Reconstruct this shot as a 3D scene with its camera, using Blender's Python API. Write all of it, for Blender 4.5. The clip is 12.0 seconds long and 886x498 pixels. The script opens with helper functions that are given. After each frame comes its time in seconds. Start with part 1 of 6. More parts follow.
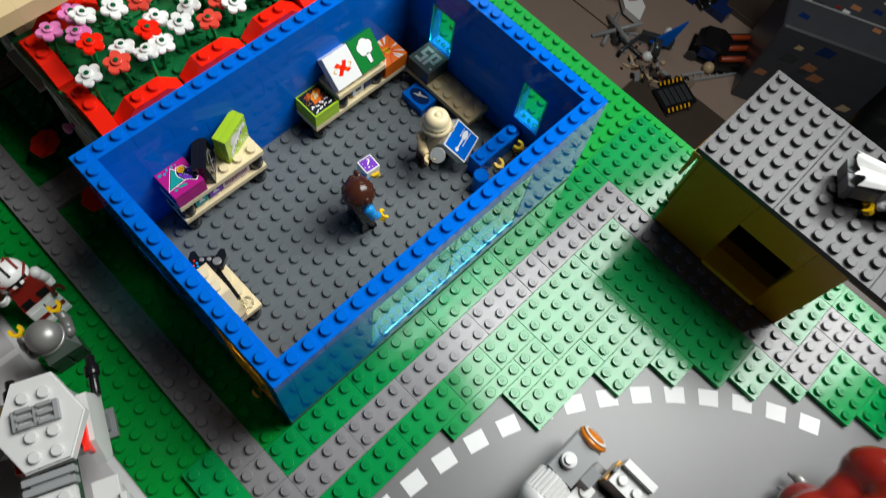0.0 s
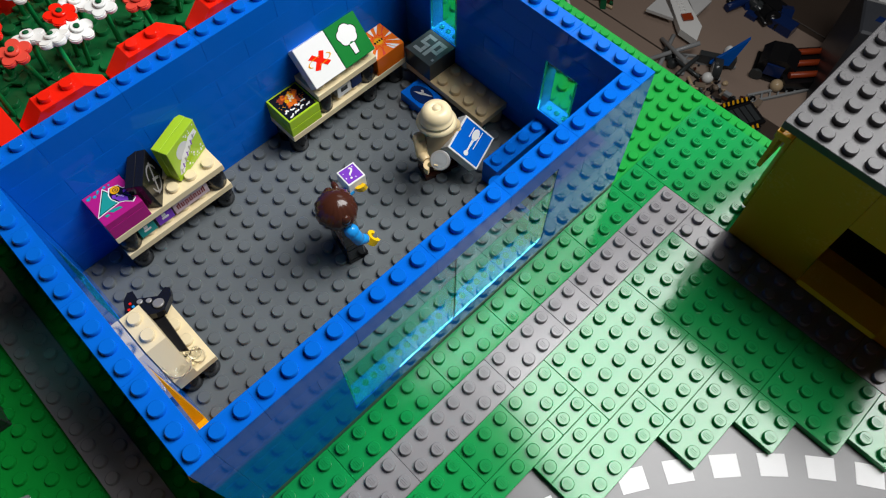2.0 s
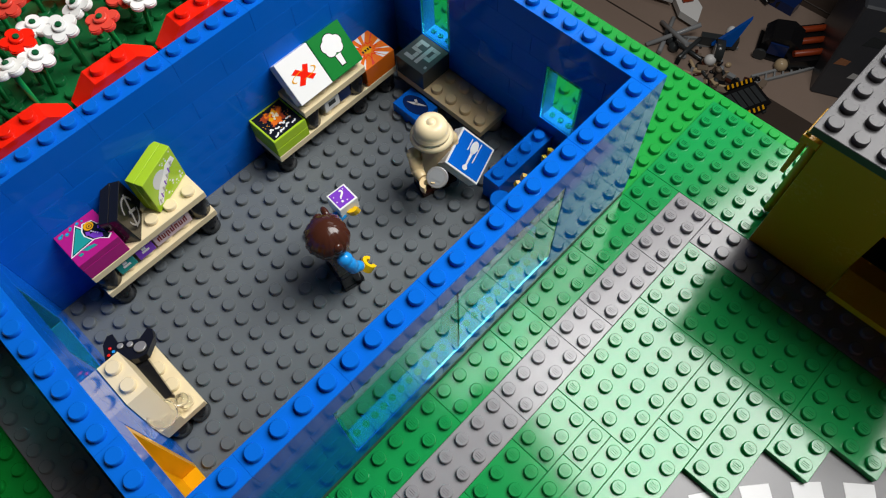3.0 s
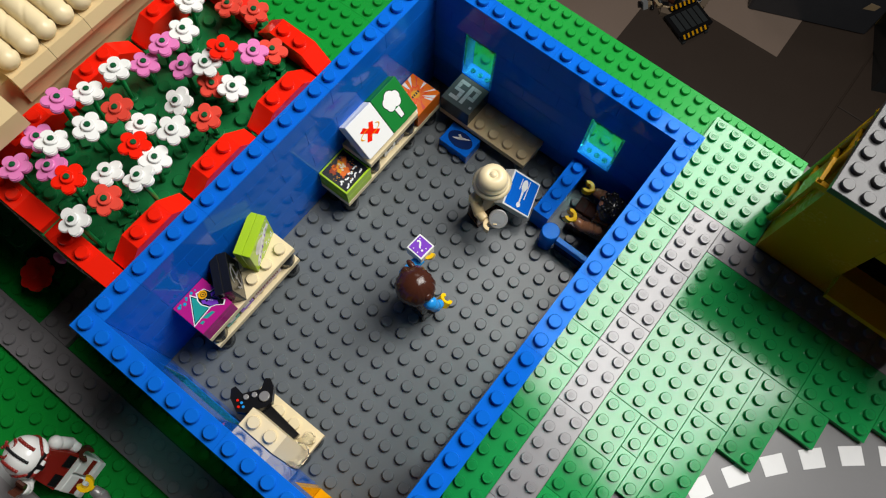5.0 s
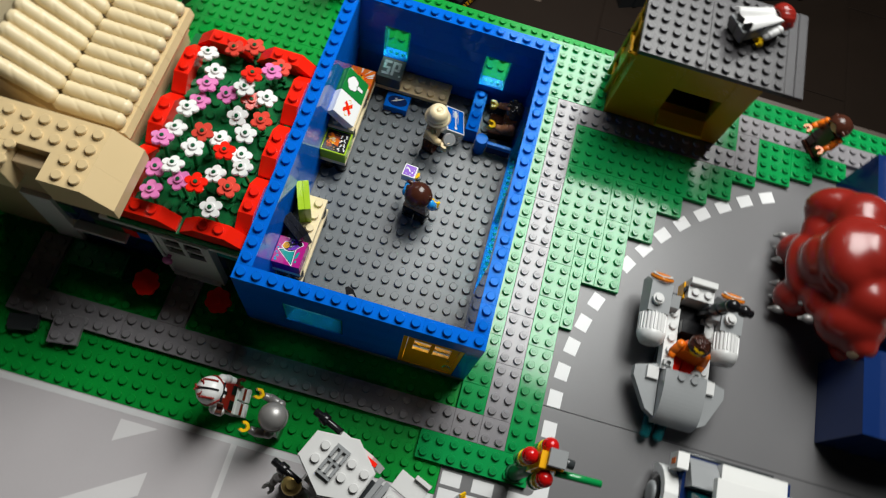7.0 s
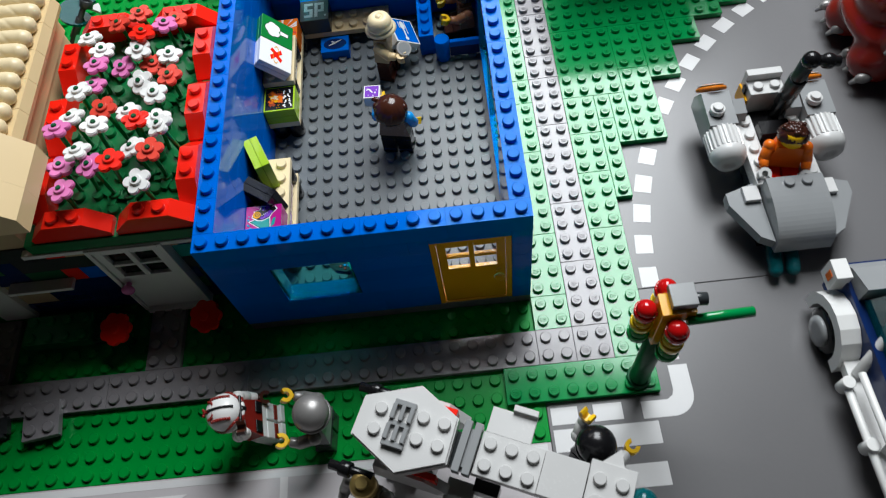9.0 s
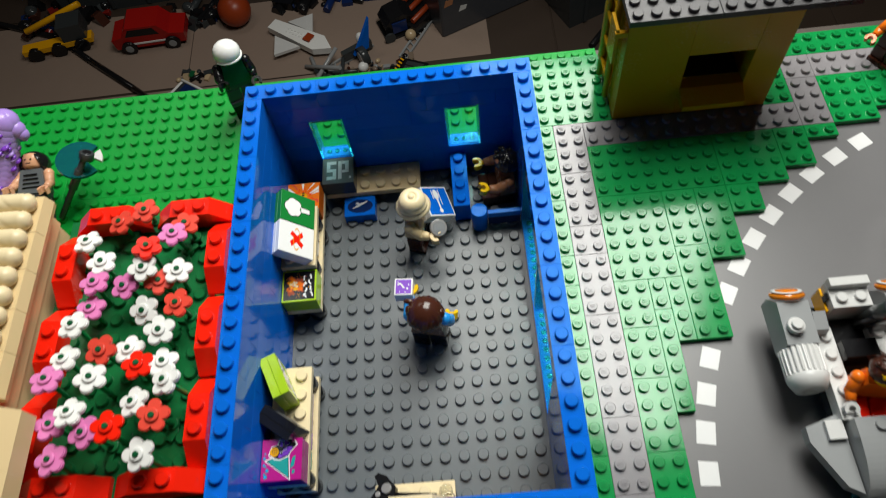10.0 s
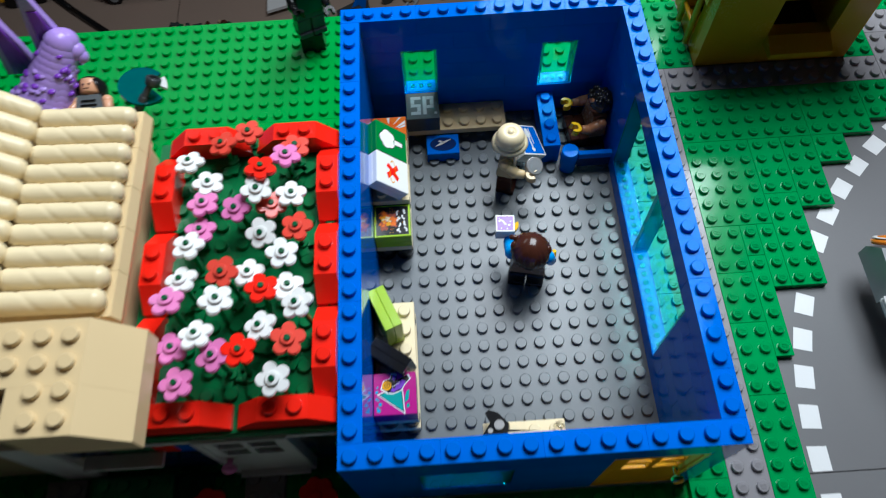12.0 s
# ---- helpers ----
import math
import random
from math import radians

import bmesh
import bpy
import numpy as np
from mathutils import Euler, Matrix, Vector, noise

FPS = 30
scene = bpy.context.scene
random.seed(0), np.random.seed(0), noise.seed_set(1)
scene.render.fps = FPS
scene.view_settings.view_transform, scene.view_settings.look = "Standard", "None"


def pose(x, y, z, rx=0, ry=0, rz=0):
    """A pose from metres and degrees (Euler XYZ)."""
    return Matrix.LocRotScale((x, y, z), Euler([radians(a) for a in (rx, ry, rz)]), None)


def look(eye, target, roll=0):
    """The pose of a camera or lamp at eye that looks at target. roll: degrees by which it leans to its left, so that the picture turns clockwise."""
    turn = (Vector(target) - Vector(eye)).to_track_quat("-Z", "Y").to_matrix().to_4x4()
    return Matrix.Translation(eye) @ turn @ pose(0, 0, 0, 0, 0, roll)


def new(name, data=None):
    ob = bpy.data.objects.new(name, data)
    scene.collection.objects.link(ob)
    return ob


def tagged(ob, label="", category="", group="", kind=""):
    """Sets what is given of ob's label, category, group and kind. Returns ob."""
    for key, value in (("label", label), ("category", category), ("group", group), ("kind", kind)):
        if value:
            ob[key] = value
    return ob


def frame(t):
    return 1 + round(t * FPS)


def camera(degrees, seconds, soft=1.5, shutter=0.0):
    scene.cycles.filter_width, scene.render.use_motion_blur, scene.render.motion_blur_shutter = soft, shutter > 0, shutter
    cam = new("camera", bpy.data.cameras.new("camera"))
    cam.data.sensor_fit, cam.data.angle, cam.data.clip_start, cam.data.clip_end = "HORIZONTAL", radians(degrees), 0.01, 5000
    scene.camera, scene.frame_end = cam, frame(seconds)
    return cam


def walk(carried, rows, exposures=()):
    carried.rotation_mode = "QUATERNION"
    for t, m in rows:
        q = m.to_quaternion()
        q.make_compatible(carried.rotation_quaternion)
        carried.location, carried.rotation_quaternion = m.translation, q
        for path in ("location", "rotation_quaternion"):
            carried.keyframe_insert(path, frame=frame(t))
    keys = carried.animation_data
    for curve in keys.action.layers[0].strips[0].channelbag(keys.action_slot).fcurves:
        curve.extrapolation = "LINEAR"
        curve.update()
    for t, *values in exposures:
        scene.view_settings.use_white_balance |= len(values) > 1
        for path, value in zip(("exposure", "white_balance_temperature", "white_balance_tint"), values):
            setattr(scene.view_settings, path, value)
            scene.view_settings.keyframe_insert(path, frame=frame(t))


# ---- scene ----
cam = camera(64.1, 12.0, soft=1.15, shutter=0.4)
PATH = [
    (0, (0.194, -0.015, 0.328), (-0.26, 0.685, -1.49), 13.7),
    (0.5, (0.194, -0.003, 0.31), (-0.4, 0.733, -1.453), 8.0),
    (1, (0.201, 0.012, 0.291), (-0.424, 0.712, -1.475), 4.4),
    (1.5, (0.201, 0.018, 0.272), (-0.448, 0.715, -1.487), 3.1),
    (2, (0.197, 0.023, 0.256), (-0.476, 0.678, -1.51), -0.1),
    (2.5, (0.196, 0.037, 0.252), (-0.495, 0.637, -1.526), -4.6),
    (2.7, (0.191, 0.038, 0.245), (-0.491, 0.656, -1.531), -3.9),
    (4.3, (0.156, 0.04, 0.261), (-0.298, 0.59, -1.607), 2.4),
    (4.5, (0.144, 0.045, 0.274), (-0.228, 0.571, -1.62), 4.0),
    (5, (0.123, 0.029, 0.3), (-0.238, 0.588, -1.586), 5.5),
    (5.5, (0.121, 0.029, 0.295), (-0.221, 0.585, -1.595), 6.1),
    (6, (0.114, 0.008, 0.325), (-0.111, 0.556, -1.585), 10.8),
    (6.5, (0.101, -0.048, 0.373), (-0.029, 0.651, -1.496), 17.7),
    (6.7, (0.089, -0.07, 0.406), (0.084, 0.657, -1.457), 23.3),
    (8.3, (0.096, -0.136, 0.316), (0.127, 0.967, -1.352), -5.7),
    (8.5, (0.099, -0.141, 0.302), (0.081, 0.956, -1.37), -8.6),
    (9, (0.105, -0.134, 0.292), (0.019, 0.844, -1.451), -10.6),
    (9.5, (0.104, -0.087, 0.309), (-0.007, 0.878, -1.439), -11.7),
    (10, (0.097, -0.033, 0.306), (0.003, 0.943, -1.437), -10.1),
    (10.5, (0.084, -0.01, 0.279), (0.05, 0.874, -1.515), -8.3),
    (11, (0.062, 0.001, 0.272), (0.075, 0.898, -1.515), -6.6),
    (11.5, (0.039, -0.008, 0.267), (0.126, 0.908, -1.509), -1.5),
    (12, (0.036, -0.04, 0.293), (0.044, 0.87, -1.488), -3.3),
]
# the film camera's own drift in brightness and white balance
DRIFT = [(0.0, 0.0, 6500, 11), (2.5, 0.0, 6550, 15), (4.5, -0.07, 6750, 14), (6.5, -0.05, 6750, 13), (8.3, 0.05, 5900, 9), (8.6, 0.05, 5900, 9), (9.2, 0.08, 6430, 14),
         (10.5, 0.02, 6850, 9), (11.5, 0.17, 7060, 9), (12.0, 0.08, 5800, 10)]
walk(cam, [(t, look(eye, target, roll)) for t, eye, target, roll in PATH], DRIFT)

U = 0.008            # one stud pitch
PLATE, BRICK = 0.4, 1.2   # heights in stud pitches

# ---- world and lamps ----
world = bpy.data.worlds.new("room_light")
scene.world = world
world.use_nodes = True
world.node_tree.nodes["Background"].inputs["Color"].default_value = (0.92, 0.95, 1.0, 1)
world.node_tree.nodes["Background"].inputs["Strength"].default_value = 0.01


def lamp(name, kind, energy, colour, m, **kw):
    data = bpy.data.lights.new(name, kind)
    data.energy, data.color = energy, colour
    if kind == "AREA":
        data.shape, data.size, data.size_y = "RECTANGLE", kw["size"], kw["size"] * kw.get("tall", 0.55)
    ob = new(name, data)
    ob.matrix_world = m
    return ob


# the broad lamp panel behind the table
lamp("panel_lamp_light", "AREA", 10.3, (0.97, 1.0, 0.97), look((0.25, 0.50, 0.66), (0.157, 0.187, -0.073)), size=0.38, tall=1.44)
# weak added fill with no visible source, lifting the floor behind the table
lamp("floor_fill_light", "AREA", 1.8, (1.0, 0.95, 0.90), look((-0.55, 1.25, 1.15), (-0.1, 0.6, -0.4)), size=0.6)


# ---- materials ----
def material(name):
    m = bpy.data.materials.new(name)
    m.use_nodes = True
    t = m.node_tree
    return m, t, t.nodes["Principled BSDF"]


def link(t, a, b):
    t.links.new(a, b)


def noise_node(t, scale, detail=3.0, vector=None, rough=0.6):
    n = t.nodes.new("ShaderNodeTexNoise")
    n.inputs["Scale"].default_value, n.inputs["Detail"].default_value, n.inputs["Roughness"].default_value = scale, detail, rough
    if vector:
        link(t, vector, n.inputs["Vector"])
    return n


def maths(t, op, a, b):
    n = t.nodes.new("ShaderNodeMath")
    n.operation = op
    for i, v in enumerate((a, b)):
        if isinstance(v, (int, float)):
            n.inputs[i].default_value = v
        else:
            link(t, v, n.inputs[i])
    return n.outputs[0]


def plastic(name, colour, rough=0.16, vary=0.10, bump=0.04, metal=0.0, worn=0.10, gloss=0.36, sheen=None):
    """Moulded plastic: small differences from piece to piece, faint handling wear and dust."""
    m, t, p = material(name)
    co = t.nodes.new("ShaderNodeTexCoord").outputs["Object"]
    info = t.nodes.new("ShaderNodeObjectInfo")
    broad, fine = noise_node(t, 45, 3, co), noise_node(t, 700, 4, co)
    k = maths(t, "ADD", maths(t, "MULTIPLY", info.outputs["Random"], vary), 1 - vary * 0.75)
    k = maths(t, "ADD", k, maths(t, "MULTIPLY", maths(t, "SUBTRACT", broad.outputs["Fac"], 0.5), vary))
    mul = t.nodes.new("ShaderNodeVectorMath")
    mul.operation = "SCALE"
    mul.inputs[0].default_value = colour
    link(t, k, mul.inputs["Scale"])
    link(t, mul.outputs[0], p.inputs["Base Color"])
    r = maths(t, "ADD", maths(t, "MULTIPLY", maths(t, "SUBTRACT", fine.outputs["Fac"], 0.35), worn), rough)
    r = maths(t, "ADD", r, maths(t, "MULTIPLY", maths(t, "SUBTRACT", broad.outputs["Fac"], 0.5), worn))
    link(t, r, p.inputs["Roughness"])
    p.inputs["Metallic"].default_value = metal
    p.inputs["Specular IOR Level"].default_value = gloss
    if sheen:
        p.inputs["Specular Tint"].default_value = (*sheen, 1)
    b = t.nodes.new("ShaderNodeBump")
    b.inputs["Strength"].default_value, b.inputs["Distance"].default_value = bump, 0.0004
    link(t, broad.outputs["Fac"], b.inputs["Height"])
    link(t, b.outputs["Normal"], p.inputs["Normal"])
    return m


def clear(name, colour, rough=0.03, ior=1.45, through_it=1.0):
    """Transparent moulded plastic."""
    m, t, p = material(name)
    co = t.nodes.new("ShaderNodeTexCoord").outputs["Object"]
    n = noise_node(t, 120, 2, co)
    p.inputs["Base Color"].default_value = (*colour, 1)
    p.inputs["Transmission Weight"].default_value = through_it
    p.inputs["IOR"].default_value = ior
    link(t, maths(t, "MULTIPLY", n.outputs["Fac"], rough * 2), p.inputs["Roughness"])
    return m


def surface(name, a, b, scale, rough=0.6, bump=0.1, fine=600):
    """Two-tone mottled matt surface."""
    m, t, p = material(name)
    co = t.nodes.new("ShaderNodeTexCoord").outputs["Object"]
    n, f = noise_node(t, scale, 6, co), noise_node(t, fine, 4, co)
    mix = t.nodes.new("ShaderNodeMix")
    mix.data_type = "RGBA"
    mix.inputs["A"].default_value, mix.inputs["B"].default_value = (*a, 1), (*b, 1)
    k = maths(t, "ADD", maths(t, "MULTIPLY", n.outputs["Fac"], 0.7), maths(t, "MULTIPLY", f.outputs["Fac"], 0.3))
    link(t, k, mix.inputs["Factor"])
    link(t, mix.outputs["Result"], p.inputs["Base Color"])
    p.inputs["Roughness"].default_value = rough
    bp = t.nodes.new("ShaderNodeBump")
    bp.inputs["Strength"].default_value, bp.inputs["Distance"].default_value = bump, 0.0006
    link(t, f.outputs["Fac"], bp.inputs["Height"])
    link(t, bp.outputs["Normal"], p.inputs["Normal"])
    return m


BLUE = plastic("blue_plastic", (0.0003, 0.126, 0.60), 0.07, 0.08, 0.02, worn=0.04, gloss=0.16, sheen=(0.25, 0.6, 1.0))
GREEN = plastic("green_plastic", (0.002, 0.25, 0.060), 0.12, 0.14, worn=0.04, gloss=0.48, sheen=(0.93, 1.0, 0.95))
GREEN_BASE = plastic("green_baseplate_plastic", (0.001, 0.27, 0.035), 0.25, 0.06, worn=0.06, gloss=0.25, sheen=(0.5, 1.0, 0.6))
GREEN_DARK = plastic("dark_green_plastic", (0.004, 0.085, 0.030), 0.4, gloss=0.15)
LEAFGREEN = plastic("leaf_green_plastic", (0.006, 0.14, 0.040), 0.22)
LIME = plastic("lime_plastic", (0.36, 0.56, 0.02), 0.18)
GREY = plastic("light_grey_plastic", (0.23, 0.22, 0.23), 0.18, 0.2, worn=0.05, gloss=0.44)
PALE = plastic("pale_grey_plastic", (0.60, 0.60, 0.59), 0.24)
MID = plastic("medium_grey_plastic", (0.27, 0.28, 0.285), 0.2)
FLOORGREY = plastic("dark_grey_plastic", (0.114, 0.128, 0.136), 0.31, 0.06, 0.06, worn=0.10, gloss=0.42)
CHAR = plastic("charcoal_plastic", (0.035, 0.04, 0.042), 0.2)
BLACK = plastic("black_plastic", (0.008, 0.008, 0.009), 0.2)
WHITE = plastic("white_plastic", (0.78, 0.78, 0.76), 0.2, 0.05)
RED = plastic("red_plastic", (0.84, 0.016, 0.005), 0.16, 0.1)
CORAL = plastic("coral_plastic", (0.72, 0.07, 0.045), 0.2)
PINK = plastic("pink_plastic", (0.72, 0.20, 0.47), 0.22)
TAN = plastic("tan_plastic", (0.66, 0.50, 0.27), 0.3, 0.06)
CREAM = plastic("cream_plastic", (0.76, 0.63, 0.39), 0.32, 0.05)
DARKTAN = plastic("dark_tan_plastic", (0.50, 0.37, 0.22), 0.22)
YELLOW = plastic("yellow_plastic", (0.78, 0.37, 0.005), 0.2)
KIOSKYELLOW = plastic("kiosk_yellow_plastic", (0.60, 0.30, 0.005), 0.24)
HANDYELLOW = plastic("figure_yellow_plastic", (0.86, 0.52, 0.008), 0.22)
AMBER = plastic("bright_orange_yellow_plastic", (0.78, 0.36, 0.004), 0.16)
ORANGE = plastic("orange_plastic", (0.80, 0.16, 0.010), 0.2)
BROWN = plastic("brown_plastic", (0.055, 0.017, 0.010), 0.16)
SLATE = plastic("slate_printed_plastic", (0.050, 0.062, 0.062), 0.2)
PALEPINK = plastic("pale_pink_plastic", (0.68, 0.52, 0.55), 0.25)
TAUPE = plastic("taupe_plastic", (0.20, 0.15, 0.11), 0.25)
NOUGAT = plastic("nougat_plastic", (0.36, 0.15, 0.07), 0.25)
FLESH = plastic("light_nougat_plastic", (0.66, 0.34, 0.20), 0.25)
AZURE = plastic("azure_plastic", (0.01, 0.28, 0.72), 0.2)
NAVY = plastic("navy_plastic", (0.006, 0.022, 0.10), 0.15)
MAGENTA = plastic("magenta_plastic", (0.42, 0.012, 0.19), 0.14)
PURPLE = plastic("purple_plastic", (0.20, 0.05, 0.50), 0.2)
LAVENDER = plastic("lavender_plastic", (0.42, 0.27, 0.72), 0.25)
TEAL = plastic("teal_plastic", (0.01, 0.30, 0.27), 0.18)
MAROON = plastic("dark_red_plastic", (0.23, 0.015, 0.010), 0.22, 0.12, gloss=0.5)
SILVER = plastic("silver_plastic", (0.36, 0.35, 0.34), 0.36, 0.3, metal=0.45)
GOLD = plastic("gold_plastic", (0.55, 0.40, 0.14), 0.3, 0.1, metal=0.7)
AQUA = clear("clear_light_blue_plastic", (0.15, 0.80, 0.76), 0.015, 1.42)
AQUAEDGE = clear("clear_light_blue_rim_plastic", (0.03, 0.56, 0.66), 0.06, 1.25, 0.88)
ROOFGREY = plastic("roof_grey_plastic", (0.05, 0.048, 0.051), 0.28, 0.1, gloss=0.27)
GLASS = clear("clear_plastic", (0.97, 0.97, 0.95), 0.05, 1.14)
AMBERGLASS = clear("clear_orange_plastic", (0.95, 0.28, 0.02), 0.03, 1.45, 0.5)
REDGLASS = clear("clear_red_plastic", (0.62, 0.008, 0.008), 0.03, 1.45, 0.2)
YELLOWGLASS = clear("clear_yellow_plastic", (0.85, 0.62, 0.02), 0.03, 1.45, 0.2)
GREENGLASS = clear("clear_green_plastic", (0.015, 0.32, 0.07), 0.03, 1.45, 0.2)
TEALGLASS = clear("clear_teal_plastic", (0.006, 0.15, 0.17), 0.06, 1.35, 0.5)
ROAD = surface("printed_grey_road", (0.125, 0.124, 0.129), (0.150, 0.147, 0.149), 25, 0.33, 0.04)
LOT = surface("printed_light_grey_lot", (0.47, 0.44, 0.45), (0.54, 0.51, 0.52), 25, 0.42, 0.04)
ROADWHITE = surface("printed_road_white", (0.62, 0.62, 0.62), (0.70, 0.70, 0.70), 60, 0.38, 0.03)
LOTWHITE = surface("printed_pale_stripe", (0.68, 0.66, 0.66), (0.75, 0.73, 0.73), 60, 0.42, 0.03)
DULLORANGE = plastic("dull_red_orange_plastic", (0.30, 0.040, 0.008), 0.35)
TABLE = surface("brown_table_board", (0.034, 0.022, 0.015), (0.054, 0.036, 0.026), 9, 0.5, 0.15, 250)
PLASTER = surface("painted_plaster", (0.12, 0.112, 0.105), (0.155, 0.143, 0.135), 3, 0.8, 0.2, 80)
# pale blue card taken down to near black, dim floor light put into the colour
CARDBLUE = surface("dimmed_blue_printed_card", (0.030, 0.034, 0.043), (0.060, 0.063, 0.071), 30, 0.35, 0.03)
BOARD = surface("pale_laminate_board", (0.235, 0.17, 0.133), (0.30, 0.222, 0.176), 7, 0.45, 0.08, 200)
CARD = surface("printed_cardboard", (0.16, 0.17, 0.20), (0.34, 0.33, 0.30), 40, 0.5, 0.05)
OCHRE = surface("mottled_ochre_card", (0.14, 0.10, 0.03), (0.30, 0.22, 0.07), 60, 0.6, 0.05)


# ---- building blocks of the meshes (all numbers in stud pitches) ----
class Build:
    def __init__(self, *mats):
        self.v, self.f, self.k, self.s, self.mats, self.m = [], [], [], [], list(mats), Matrix.Identity(4)

    def at(self, m=None):
        self.m = m if m is not None else Matrix.Identity(4)
        return self

    def add(self, verts, faces, mat=0, smooth=False):
        n = len(self.v)
        self.v += [tuple(self.m @ Vector(p)) for p in verts]
        self.f += [tuple(n + i for i in f) for f in faces]
        self.k += [mat] * len(faces)
        self.s += [smooth] * len(faces)
        return self

    def box(self, x0, x1, y0, y1, z0, z1, mat=0, c=0.02):
        lo, hi = (x0, y0, z0), (x1, y1, z1)
        verts, idx = [], {}
        for sx in (0, 1):
            for sy in (0, 1):
                for sz in (0, 1):
                    s = (sx, sy, sz)
                    for a in range(3):
                        p = []
                        for b in range(3):
                            q = (lo, hi)[s[b]][b]
                            p.append(q if a == b else q + (c if s[b] == 0 else -c))
                        idx[s, a] = len(verts)
                        verts.append(p)
        faces = []
        for a in range(3):
            b, d = (a + 1) % 3, (a + 2) % 3
            for e in (0, 1):
                def key(i, j, a=a, b=b, d=d, e=e):
                    s = [0, 0, 0]
                    s[a], s[b], s[d] = e, i, j
                    return tuple(s)
                loop = [idx[key(0, 0), a], idx[key(1, 0), a], idx[key(1, 1), a], idx[key(0, 1), a]]
                faces.append(loop if e else loop[::-1])
            for i in (0, 1):
                for j in (0, 1):
                    s0, s1 = [0, 0, 0], [0, 0, 0]
                    s0[a], s1[a] = 0, 1
                    s0[b] = s1[b] = i
                    s0[d] = s1[d] = j
                    s0, s1 = tuple(s0), tuple(s1)
                    loop = [idx[s0, b], idx[s1, b], idx[s1, d], idx[s0, d]]
                    faces.append(loop if i != j else loop[::-1])
        for s in [(i, j, k) for i in (0, 1) for j in (0, 1) for k in (0, 1)]:
            loop = [idx[s, 0], idx[s, 1], idx[s, 2]]
            faces.append(loop if sum(s) % 2 else loop[::-1])
        return self.add(verts, faces, mat)

    def cyl(self, x, y, z0, z1, r, mat=0, n=20, c=0.03, r1=None):
        """An upright round with chamfered rims; r1: the radius at the top."""
        r1 = r if r1 is None else r1
        rings = [(r - c, z0), (r, z0 + c), (r1, z1 - c), (r1 - c, z1)]
        verts = [(x + q * math.cos(2 * math.pi * i / n), y + q * math.sin(2 * math.pi * i / n), z) for q, z in rings for i in range(n)]
        side = [(k * n + i, k * n + (i + 1) % n, (k + 1) * n + (i + 1) % n, (k + 1) * n + i) for k in range(3) for i in range(n)]
        self.add(verts, side, mat, True)
        base = len(self.v) - len(verts)
        self.f += [tuple(base + i for i in reversed(range(n))), tuple(base + 3 * n + i for i in range(n))]
        self.k += [mat, mat]
        self.s += [False, False]
        return self

    def turn(self, profile, x=0, y=0, mat=0, n=20, smooth=True):
        """A lathe: profile of (radius, z) from bottom to top round an upright axis."""
        verts = [(x + r * math.cos(2 * math.pi * i / n), y + r * math.sin(2 * math.pi * i / n), z) for r, z in profile for i in range(n)]
        m = len(profile)
        faces = [(k * n + i, k * n + (i + 1) % n, (k + 1) * n + (i + 1) % n, (k + 1) * n + i) for k in range(m - 1) for i in range(n)]
        faces += [tuple(reversed(range(n))), tuple((m - 1) * n + i for i in range(n))]
        return self.add(verts, faces, mat, smooth)

    def stud(self, x, y, z, mat=0, mark=False, n=16):
        h, r, c = 0.215, 0.3, 0.035
        rings = [(r, z), (r, z + h - c), (r - c, z + h)]
        verts = [(x + q * math.cos(2 * math.pi * i / n), y + q * math.sin(2 * math.pi * i / n), w) for q, w in rings for i in range(n)]
        self.add(verts, [(k * n + i, k * n + (i + 1) % n, (k + 1) * n + (i + 1) % n, (k + 1) * n + i) for k in range(2) for i in range(n)], mat, True)
        self.add(verts[2 * n:], [tuple(range(n))], mat)
        if mark:
            for dy, w in ((-0.09, 0.14), (0.0, 0.17), (0.09, 0.14)):
                self.box(x - w, x + w, y + dy - 0.028, y + dy + 0.028, z + h - 0.01, z + h + 0.022, mat, 0.008)
        return self

    def studs(self, x0, y0, nx, ny, z, mat=0, mark=False):
        for i in range(nx):
            for j in range(ny):
                self.stud(x0 + i + 0.5, y0 + j + 0.5, z, mat, mark)
        return self

    def prism(self, profile, axis, a, b, mat=0):
        """A flat outline pushed along an axis; the outline lies in the two others, in order (for x: y, z; y: x, z; z: x, y)."""
        def p3(u, v, w):
            return {"x": (w, u, v), "y": (u, w, v), "z": (u, v, w)}[axis]
        n = len(profile)
        area = sum(profile[i][0] * profile[(i + 1) % n][1] - profile[(i + 1) % n][0] * profile[i][1] for i in range(n))
        if (area < 0) != (axis == "y"):
            profile = profile[::-1]
        verts = [p3(u, v, a) for u, v in profile] + [p3(u, v, b) for u, v in profile]
        faces = [tuple(reversed(range(n))), tuple(range(n, 2 * n))] + [(i, (i + 1) % n, n + (i + 1) % n, n + i) for i in range(n)]
        return self.add(verts, faces, mat)

    def ball(self, x, y, z, rx, ry=None, rz=None, mat=0, n=20, m=12):
        ry, rz = ry or rx, rz or rx
        verts = [(x, y, z - rz)]
        for j in range(1, m):
            a = -math.pi / 2 + math.pi * j / m
            verts += [(x + rx * math.cos(a) * math.cos(2 * math.pi * i / n), y + ry * math.cos(a) * math.sin(2 * math.pi * i / n), z + rz * math.sin(a)) for i in range(n)]
        verts.append((x, y, z + rz))
        faces = [(0, 1 + (i + 1) % n, 1 + i) for i in range(n)]
        for j in range(m - 2):
            faces += [(1 + j * n + i, 1 + j * n + (i + 1) % n, 1 + (j + 1) * n + (i + 1) % n, 1 + (j + 1) * n + i) for i in range(n)]
        t = len(verts) - 1
